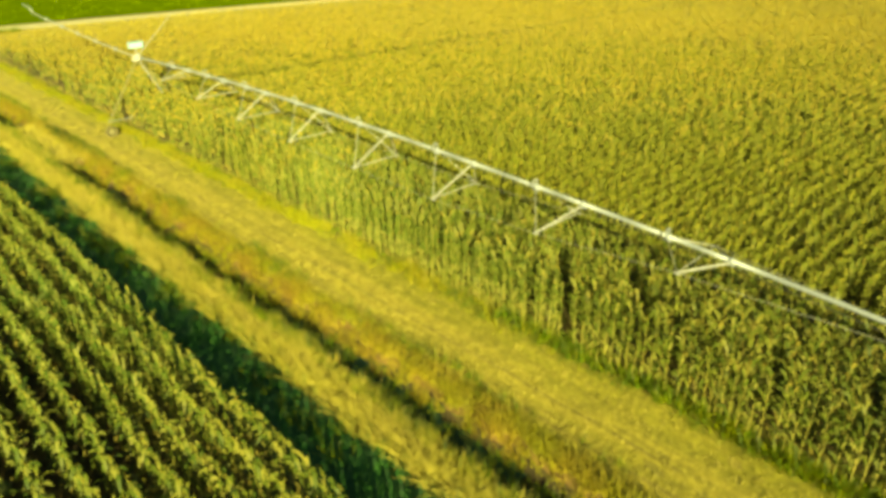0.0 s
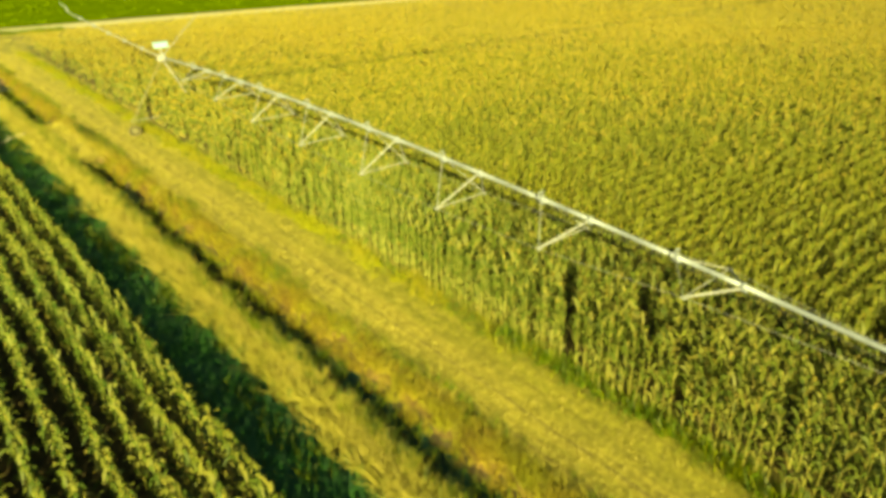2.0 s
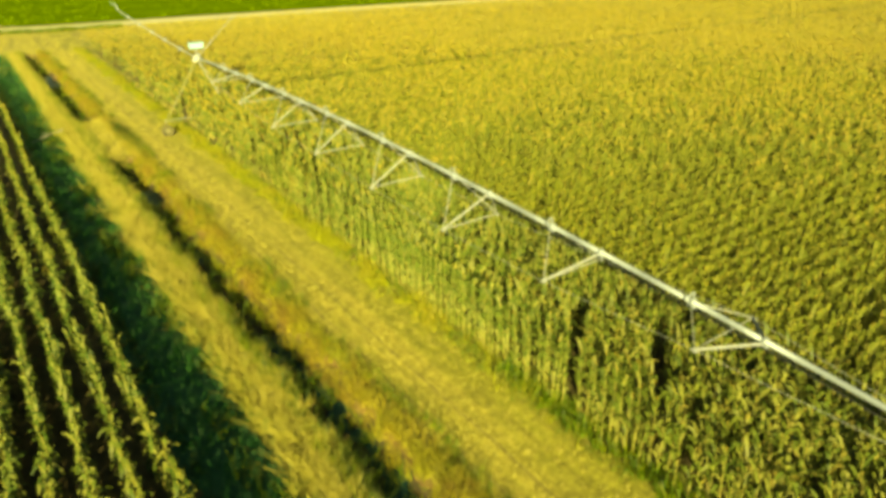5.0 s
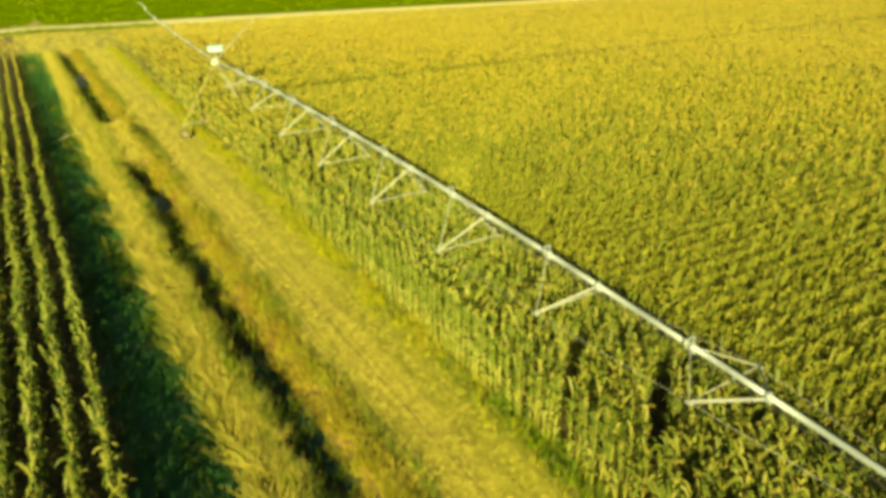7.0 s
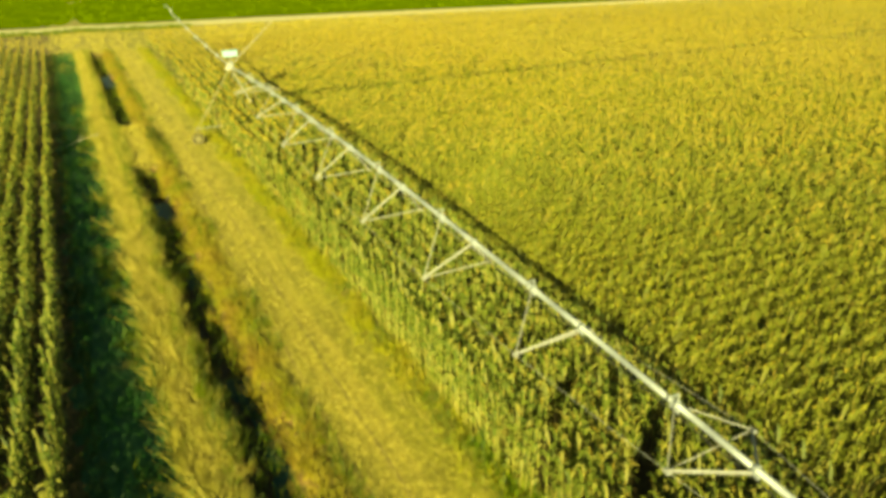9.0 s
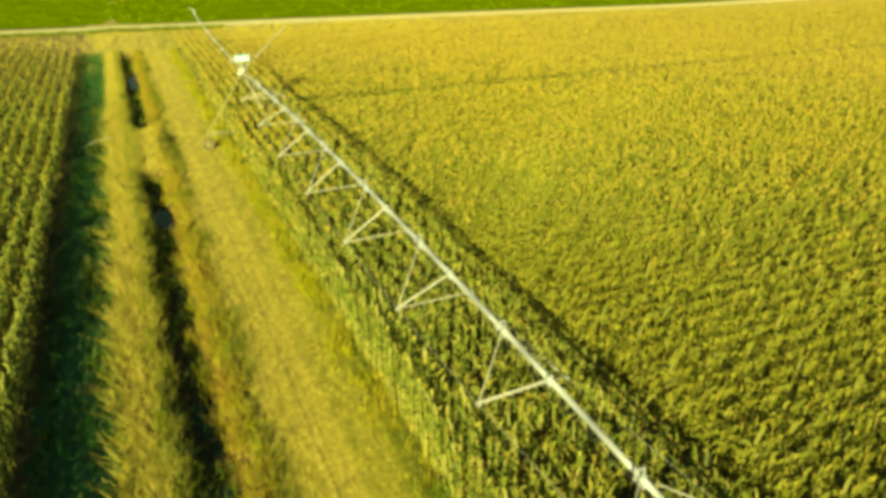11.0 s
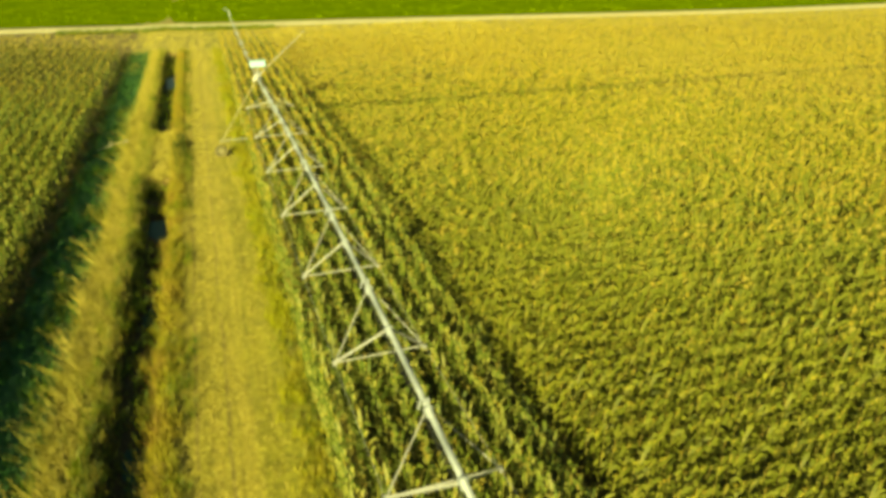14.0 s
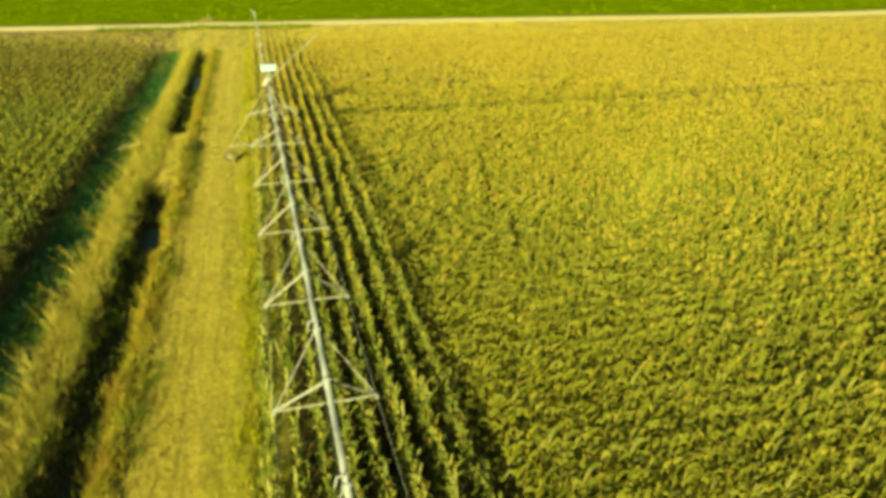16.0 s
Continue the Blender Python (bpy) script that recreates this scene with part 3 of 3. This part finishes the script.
def along(r, n, x0, x1, y0=-8.0, y1=88.0):
    """Places in a band, thinner with distance."""
    y = y0 + (y1 - y0) * r.random(n) ** 1.3
    return r.uniform(x0, x1, n), y


def patchy(x, y):
    ok = waves(x, y, 4.0, 31) > 0.05
    return x[ok], y[ok]


def in_ditch(x, y):
    ok = ditch_open(y) > 0.5
    for y0, y1, _ in POOLS[2:]:
        ok = ok & ~((y > y0) & (y < y1) & (x > -0.8) & (x < 0.2))
    return x[ok], y[ok]


FINE = [tuft(450 + k, 8, 0.36, 0.16, 0.018, 1) for k in range(6)]
TALL = [tuft(400 + k, 6, 0.5, 0.12, 0.026) for k in range(6)]
LONG = [tuft(440 + k, 6, 0.75, 0.14, 0.03) for k in range(6)]
SHORT = [tuft(410 + k, 6, 0.14, 0.09, 0.016, 1) for k in range(6)]
WEED = [tuft(420 + k, 7, 0.40, 0.12, 0.03) for k in range(6)]
LOW = [tuft(430 + k, 6, 0.35, 0.4, 0.16, 1) for k in range(5)]
grass("verge_grass", "tall dry pale yellow grass on the verge", "grass", GRASS_PALE, 12500, lambda r, n: along(r, n, -2.5, -1.0), FINE, 0.9, 51)
grass("verge_grass", "green grass beside the maize, its shade darkened into the colour", "grass", GRASS_SHADED, 4600, lambda r, n: along(r, n, -4.35, -2.4), TALL, 0.75, 53)
# dark olive tufts stand in for the shaded foot of the maize
grass("verge_grass", "dark grass close under the maize, coloured as the shade there", "grass", GRASS_DARK, 2200, lambda r, n: along(r, n, -5.1, -4.1), TALL, 0.75, 94)
grass("verge_grass", "long lodged dry grass hanging into the shade", "grass", GRASS_PALE, 2000, lambda r, n: (lambda x, y: (x + 0.14 * waves(x * 0, y, 1.6, 71), y))(*along(r, n, -2.35, -1.7)), LONG, 0.55, 73, -0.4)
grass("verge_grass", "single long pale blades lying into the shade", "grass", GRASS_PALE, 480, lambda r, n: (lambda x, y: (x + 0.25 * waves(x * 0, y, 2.4, 83), y))(*along(r, n, -2.4, -2.05, 8, 60)), LONG, 0.9, 79, -0.75)
grass("verge_grass", "green blades standing among the dry verge grass", "grass", GRASS_GREEN, 650, lambda r, n: patchy(*along(r, n, -2.9, -1.2)), TALL, 0.8, 75, -0.2)
grass("ditch_grass", "green grass tufts along the ditch edge", "grass", GRASS_GREEN, 2200, lambda r, n: along(r, n, -1.6, -0.9), TALL, 0.8, 55)
grass("ditch_weeds", "rusty orange dried weeds along the ditch bank", "weeds", WEED_RUST, 4400, lambda r, n: along(r, n, 0.2, 0.9), WEED, 0.75, 57)
grass("ditch_weeds", "dry pale weeds hanging over the ditch bank", "weeds", WEED_RUST, 4200, lambda r, n: in_ditch(*along(r, n, 0.05, 0.5, 8, 86)), WEED, 0.75, 58)
grass("lane_edge_grass", "green and yellow grass between ditch and track", "grass", GRASS_GREEN, 2300, lambda r, n: patchy(*along(r, n, 0.5, 1.35)), TALL, 0.68, 59)
grass("lane_grass", "short dry mown grass on the track", "grass", GRASS_PALE, 14000, lambda r, n: (lambda x, y: (0.95 + 3.4 * ((x - 0.95) / 3.4) ** 1.5, y))(*along(r, n, 0.95, 4.35)), SHORT, 1.0, 61)


def edge_weeds(r, n):
    """A ragged band along the maize edge, thinning out towards the near end of the track."""
    x, y = along(r, n, 0.0, 1.0, 14.0)
    ok = r.random(n) < np.clip((y - 15.0) / 12.0, 0.04, 1.0) * np.clip(0.75 + 0.5 * waves(x * 0, y, 3.0, 78), 0.3, 1)
    x = 3.75 + 0.85 * x + 0.18 * waves(x * 0, y, 2.0, 72) + 0.1 * waves(x * 0, y, 0.8, 74)
    return x[ok], y[ok]


def maize_foot(r, n):
    x, y = along(r, n, 0.0, 1.0, 4.0)
    return 3.75 + 1.1 * x ** 0.8 + 0.15 * waves(x * 0, y, 1.5, 79), y


grass("field_edge_weeds", "bright yellow-green weeds at the foot of the maize", "weeds", WEED_YELLOW, 3300, edge_weeds, WEED, 0.85, 63)
grass("field_edge_weeds", "green weeds between the outermost maize stalks", "weeds", GRASS_GREEN, 420, lambda r, n: (lambda x, y: (x + 0.15 * waves(x * 0, y, 1.7, 93), y))(*along(r, n, 4.1, 4.8, 4.0, 18.0)), WEED, 1.1, 92, -0.15)
grass("field_edge_grass", "low green grass growing in under the maize edge", "grass", GRASS_GREEN, 4200, maize_foot, FINE, 0.62, 68)
grass("ditch_weeds", "brown withered weeds hanging from the ditch bank", "weeds", WEED_BROWN, 1500, lambda r, n: in_ditch(*patchy(*along(r, n, -0.05, 0.45, 8, 60))), LONG, 0.5, 84, -0.45)
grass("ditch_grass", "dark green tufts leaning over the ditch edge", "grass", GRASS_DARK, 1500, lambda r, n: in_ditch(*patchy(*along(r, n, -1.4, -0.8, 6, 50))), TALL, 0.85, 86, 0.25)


def clumps(r, n):
    """Uneven clumps that lean out from either bank and narrow the ditch here and there."""
    middle = np.sort(r.uniform(8.5, 44.0, 34))
    k = r.integers(0, 34, n)
    bank = np.where(r.random(34) < 0.7, r.uniform(-0.1, 0.2, 34), r.uniform(-1.05, -0.85, 34))
    return in_ditch(bank[k] + r.normal(0, 0.13, n), middle[k] + r.normal(0, 0.22, n))


grass("ditch_weeds", "withered yellow-brown clumps leaning out over the ditch", "weeds", WEED_RUST, 230, clumps, LONG, 0.7, 96, -0.1)
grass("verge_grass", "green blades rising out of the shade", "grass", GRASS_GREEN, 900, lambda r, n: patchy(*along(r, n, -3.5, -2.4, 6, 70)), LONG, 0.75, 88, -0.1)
grass("ditch_weeds", "dark green weeds growing in the ditch", "weeds", GRASS_GREEN, 1300, lambda r, n: in_ditch(*along(r, n, -1.0, 0.1, 8, 86)), WEED, 0.9, 64)


grass("crossing_grass", "bright dry grass over the filled ditch crossing", "grass", GRASS_PALE, 1300, lambda r, n: (r.uniform(-1.3, 0.9, n), r.uniform(44.8, 56.2, n)), FINE, 0.8, 76)
grass("crossing_bush", "small dark green weed clump on the grassy ditch crossing", "weeds", GRASS_DARK, 110, lambda r, n: (r.normal(0.72, 0.17, n), r.normal(51.0, 1.5, n)), WEED, 1.15, 77)


def headland(r, n):
    x, y = r.uniform(-45, 40, n), r.uniform(76, 106, n)
    ok = ~(left_field(x, y) & (x < -5)) & ~(right_field(x, y) & (x > 4)) & (np.abs(y - road_line(x)) > 2.6)
    return x[ok], y[ok]


grass("headland_grass", "dry yellow grass on the headland by the road", "grass", GRASS_PALE, 7000, headland, SHORT, 2.2, 65)
grass("roadside_scrub", "dark green weeds on the verge of the gravel road", "weeds", GRASS_GREEN, 700, lambda r, n: ((lambda x: (x, road_line(x) - 4.2 + r.normal(0, 0.5, n)))(r.uniform(-14, 12, n))), WEED, 1.5, 66)
grass("far_crop", "low bright green crop plants beyond the road", "crop", FAR_LEAF, 4500, lambda r, n: ((lambda x: (x, road_line(x) + 5 + r.uniform(0, 60, n)))(r.uniform(-90, 140, n))), LOW, 1.2, 67)


# ---- the irrigation machine ----
def part(name, bm, mat, parent, label=""):
    """Links a bmesh as one mesh object under a thing or a part."""
    me = bpy.data.meshes.new(name)
    bm.to_mesh(me)
    bm.free()
    me.materials.append(mat)
    ob = new(name, me)
    ob.parent = parent
    if label:
        ob["label"] = label
    return ob


def tube(bm, a, b, r0, r1=None, sides=12, caps=True):
    """A round bar from a to b."""
    a, b = Vector(a), Vector(b)
    d = b - a
    m = Matrix.Translation((a + b) / 2) @ d.to_track_quat("Z", "Y").to_matrix().to_4x4()
    bmesh.ops.create_cone(bm, cap_ends=caps, segments=sides, radius1=r0, radius2=r0 if r1 is None else r1, depth=d.length, matrix=m)
    return bm


def block(bm, centre, size, turn=None, bevel=0.0):
    m = Matrix.Translation(centre) @ (turn or Matrix()) @ Matrix.Diagonal((*size, 1))
    made = bmesh.ops.create_cube(bm, size=1.0, matrix=m)
    if bevel:
        edges = list({e for v in made["verts"] for e in v.link_edges})
        bmesh.ops.bevel(bm, geom=edges, offset=bevel, segments=2, affect="EDGES", profile=0.5)
    return bm


def angle_bar(bm, a, b, size=0.07, thick=0.009):
    """A steel angle from a to b: two flanges at right angles."""
    a, b = Vector(a), Vector(b)
    d = b - a
    m = Matrix.Translation((a + b) / 2) @ d.to_track_quat("Z", "Y").to_matrix().to_4x4()
    for c, s in (((size / 2, 0, 0), (size, thick, d.length)), ((0, size / 2 + thick, 0), (thick, size, d.length))):
        bmesh.ops.create_cube(bm, size=1.0, matrix=m @ Matrix.Translation(c) @ Matrix.Diagonal((*s, 1)))
    return bm


HUB = Vector((5.54, 49.06, 4.474))
RUN = Vector((0.0148, -0.99989, 0.0))  # from the far tower towards the near one
ACROSS = Vector((0.99989, 0.0148, 0.0))
SPAN = 44.6


def pipe_at(s, off=0.0, down=0.0):
    """A point of the arched span, s metres from the far tower."""
    return HUB + RUN * s + ACROSS * off + Vector((0, 0, 0.03067 * s - 0.001283 * s * s - down))


BOWS = [(6.9, 0.50), (10.89, 0.907), (14.92, 1.24), (19.31, 1.355), (23.85, 1.381), (28.34, 1.297), (32.93, 0.95), (37.59, 0.336)]
BACK = 1.815  # from a bow's first pipe joint to its second
WIDE = 1.112

span = tagged(new("irrigation_span"), "long galvanised pivot irrigation pipe carried on truss bows", "irrigation")
span.location = (0, 0, 0)
stations = [0.0] + [s - d for s, _ in BOWS for d in (BACK, 0.0)] + [SPAN]
for a, b in zip(stations[:-1], stations[1:]):
    bm = bmesh.new()
    n = max(1, round((b - a) / 1.2))
    rings = [[bm.verts.new(pipe_at(a + (b - a) * k / n) + ACROSS * (0.064 * math.cos(j * 0.4488)) + Vector((0, 0, 0.064 * math.sin(j * 0.4488)))) for j in range(14)] for k in range(n + 1)]
    for r0, r1 in zip(rings[:-1], rings[1:]):
        for j in range(14):
            bm.faces.new((r0[j], r0[(j + 1) % 14], r1[(j + 1) % 14], r1[j])).smooth = True
    for ring in (rings[0], rings[-1]):
        bm.faces.new(ring)
    part("pipe_length", bm, STEEL, span)
for s, drop in BOWS:
    left, right = pipe_at(s - BACK / 2, -WIDE, 0) - Vector((0, 0, drop)), pipe_at(s - BACK / 2, WIDE, 0) - Vector((0, 0, drop))
    for foot, side in ((left, -1), (right, 1)):
        for q in (s, s - BACK):
            part("truss_strut", angle_bar(bmesh.new(), pipe_at(q, 0.07 * side, 0.05), foot, 0.038 if q == s else 0.016), STEEL_DULL, span)
        part("foot_plate", block(bmesh.new(), foot, (0.10, 0.16, 0.05), None, 0.012), STEEL_DULL, span)
    part("cross_bar", angle_bar(bmesh.new(), left, right, 0.026), STEEL_DULL, span)
    for q in (s, s - BACK):
        bm = bmesh.new()
        p = pipe_at(q)
        tube(bm, p - RUN * 0.025, p + RUN * 0.025, 0.10, sides=20)
        for k in range(8):
            c = p + ACROSS * (0.08 * math.cos(k * 0.785)) + Vector((0, 0, 0.08 * math.sin(k * 0.785)))
            tube(bm, c - RUN * 0.05, c + RUN * 0.05, 0.013, sides=6)
        flange = part("pipe_flange", bm, STEEL, span, "bolted flange of the pipe")
        part("saddle", block(bmesh.new(), p - Vector((0, 0, 0.08)), (0.14, 0.22, 0.10), None, 0.02), STEEL, flange)
    p = pipe_at(s - BACK)
    bm = bmesh.new()
    tube(bm, p + Vector((0, 0, 0.09)), p + Vector((0, 0, 0.26)), 0.022, sides=8)
    tube(bm, p + Vector((0, 0, 0.26)), p + Vector((0, 0, 0.26)) - ACROSS * 0.16, 0.022, sides=8)
    tube(bm, p + Vector((0, 0, 0.26)) - ACROSS * 0.16, p + Vector((0, 0, 0.06)) - ACROSS * 0.20, 0.022, sides=8)
    part("sprinkler_gooseneck", bm, STEEL, span)
for a, b in zip(stations[:-1], stations[1:]):
    middle = (a + b) / 2
    sag = 0.015 * (b - a)
    bm = bmesh.new()
    tube(bm, pipe_at(a, -0.10, 0.10), pipe_at(middle, -0.10, 0.10 + sag), 0.014, sides=8)
    tube(bm, pipe_at(middle, -0.10, 0.10 + sag), pipe_at(b, -0.10, 0.10), 0.014, sides=8)
    part("power_cable", bm, DARK_PLASTIC, span, "dark cable slung under the pipe")
for side in (-1, 1):
    knots = [pipe_at(0.5, 0.12 * side, 0.12)] + [pipe_at(s - BACK / 2, WIDE * side, 0) - Vector((0, 0, d)) for s, d in BOWS] + [pipe_at(SPAN - 0.5, 0.12 * side, 0.12)]
    for a, b in zip(knots[:-1], knots[1:]):
        part("truss_rod", tube(bmesh.new(), a, b, 0.006, sides=6), STEEL_DULL, span)


def wheel(parent, at, way):
    """A tall ribbed wheel; way: its axle's direction."""
    ax = Vector(way).normalized()
    turn = ax.to_track_quat("Z", "Y").to_matrix().to_4x4()
    m = Matrix.Translation(at) @ turn
    w = new("wheel")
    w.parent = parent
    bm = bmesh.new()
    R, r, n = 0.35, 0.09, 26
    for i in range(n):
        a = i / n * 6.28318
        for j in range(10):
            c = j / 10 * 6.28318
            bm.verts.new(m @ Vector(((R - r + r * math.cos(c)) * math.cos(a), (R - r + r * math.cos(c)) * math.sin(a), 0.11 * math.sin(c))))
    bm.verts.ensure_lookup_table()
    for i in range(n):
        for j in range(10):
            bm.faces.new([bm.verts[k] for k in (i * 10 + j, (i + 1) % n * 10 + j, (i + 1) % n * 10 + (j + 1) % 10, i * 10 + (j + 1) % 10)])
    for i in range(n):
        a = i / n * 6.28318
        block(bm, m @ Vector((R * math.cos(a), R * math.sin(a), 0.08 * (1 if i % 2 else -1))), (0.05, 0.05, 0.14), turn @ Matrix.Rotation(a, 4, "Z"))
    part("tyre", bm, RUBBER, w, "dusty lugged tyre")
    bm = bmesh.new()
    tube(bm, m @ Vector((0, 0, -0.05)), m @ Vector((0, 0, 0.05)), 0.13, 0.13, 20)
    tube(bm, m @ Vector((0, 0, -0.14)), m @ Vector((0, 0, 0.14)), 0.09, 0.09, 12)
    part("rim", bm, LEG_STEEL, w, "dusty galvanised rim and hub")
    return w


def tower(name, label, top, feet_left, feet_right, base_z):
    """An A-frame tower: four legs, base beam, two driven wheels, joint at the top."""
    t = tagged(new(name), label, "irrigation tower")
    bl, br = top + ACROSS * feet_left, top + ACROSS * feet_right
    bl.z = br.z = base_z
    part("base_beam", block(bmesh.new(), (bl + br) / 2, ((br - bl).length, 0.035, 0.035), None, 0.01), RUSTY, t)
    for foot in (bl, br):
        for d in (-0.28, 0.28):
            part("leg", angle_bar(bmesh.new(), top + RUN * d * 0.4 - Vector((0, 0, 0.08)), foot + RUN * d * 0.3, 0.021, 0.005), LEG_STEEL, t)
        wheel(t, foot + Vector((0, 0, 0.36 - base_z)) + RUN * 0.30, RUN)
        part("gearbox", block(bmesh.new(), foot + RUN * 0.12 - Vector((0, 0, base_z - 0.62)), (0.16, 0.16, 0.18), None, 0.03), RUSTY, t)
    part("diagonal_brace", angle_bar(bmesh.new(), top - Vector((0, 0, 0.1)), top + ACROSS * 0.75 + RUN * 1.0 - Vector((0, 0, 2.1)), 0.06), STEEL_DULL, t)
    c = (bl + br) / 2
    part("drive_motor", tube(bmesh.new(), c - ACROSS * 0.22 + Vector((0, 0, 0.17)), c + ACROSS * 0.22 + Vector((0, 0, 0.17)), 0.09, sides=14), RUSTY, t)
    part("drive_shaft", tube(bmesh.new(), bl + Vector((0, 0, 0.17)), br + Vector((0, 0, 0.17)), 0.022, sides=8), STEEL, t)
    bm = bmesh.new()
    tube(bm, top - RUN * 0.3, top + RUN * 0.3, 0.15, sides=18)
    block(bm, top - Vector((0, 0, 0.12)), (0.5, 0.42, 0.12), None, 0.02)
    part("pipe_joint", bm, WHITE, t, "pale flexible joint and saddle plate")
    return t


tower("irrigation_tower", "galvanised A-frame tower on two wheels at the maize edge", HUB - Vector((0, 0, 0.02)), -2.5, 2.55, 0.75)
end_top = pipe_at(SPAN)
tower("irrigation_tower", "galvanised A-frame tower carrying the near end of the pipe", end_top, -2.5, 2.5, 0.75)

# box on the far tower, its post, and the slanting mast
box = tagged(new("control_box"), "pale blue-white control box on a post above the tower", "control box")
bc = Vector((5.68, 49.25, 5.16))
part("cabinet", block(bmesh.new(), bc, (0.84, 0.30, 0.32), None, 0.03), BOX_PAINT, box)
part("door", block(bmesh.new(), bc + Vector((0, -0.162, 0)), (0.74, 0.02, 0.24), None, 0.006), BOX_PAINT, box)
part("roof", block(bmesh.new(), bc + Vector((0, -0.02, 0.175)), (0.92, 0.40, 0.03), None, 0.008), BOX_PAINT, box)
part("post", tube(bmesh.new(), HUB + Vector((0.06, 0.12, 0.1)), bc - Vector((0, -0.02, 0.14)), 0.04, sides=10), STEEL_DULL, box)
mast = tagged(new("slanting_mast"), "thin galvanised mast slanting up from the tower top", "mast")
tip = Vector((8.52, 49.70, 6.80))
part("pole", tube(bmesh.new(), HUB + Vector((0.1, 0.05, 0.05)), tip, 0.03, 0.02, sides=10), STEEL_DULL, mast)
part("clamp", block(bmesh.new(), HUB + Vector((0.14, 0.06, 0.12)), (0.2, 0.2, 0.16), None, 0.02), STEEL, mast)

# overhang beyond the far tower
over = tagged(new("irrigation_overhang"), "thin galvanised overhang pipe rising beyond the far tower", "irrigation")
last = Vector((5.20, 68.6, 5.58))
knots = [HUB.lerp(last, k / 6) - Vector((0, 0, 0.10 * math.sin(math.pi * k / 6))) for k in range(7)]
for a, b in zip(knots[:-1], knots[1:]):
    part("pipe_length", tube(bmesh.new(), a, b, 0.05, sides=12), STEEL_DULL, over)
for k in knots[1:-1]:
    part("pipe_flange", tube(bmesh.new(), k - Vector((0, 0.03, 0)), k + Vector((0, 0.03, 0)), 0.12, sides=16), STEEL, over)
bm = bmesh.new()
tube(bm, last, last + Vector((0, 0.1, 0.35)), 0.05, sides=10)
tube(bm, last + Vector((0, 0.1, 0.33)), last + Vector((-0.35, 0.75, 0.6)), 0.05, 0.03, sides=10)
part("end_gun", bm, STEEL, over, "pale end sprinkler gun")

# dead stick lying out of the grass into the shade
bm = bmesh.new()
pts = [Vector((-2.3, 52.5, 0.42)), Vector((-3.0, 52.2, 0.36)), Vector((-3.6, 52.0, 0.24)), Vector((-4.1, 51.8, 0.08))]
for k in range(3):
    tube(bm, pts[k], pts[k + 1], 0.05 - 0.012 * k, 0.04 - 0.012 * k, sides=8)
tube(bm, pts[1], pts[1] + Vector((-0.35, 0.3, 0.12)), 0.022, 0.01, sides=6)
stick = tagged(new("dead_branch"), "bleached dead branch leaning from the verge grass", "branch")
part("limb", bm, WOOD, stick)
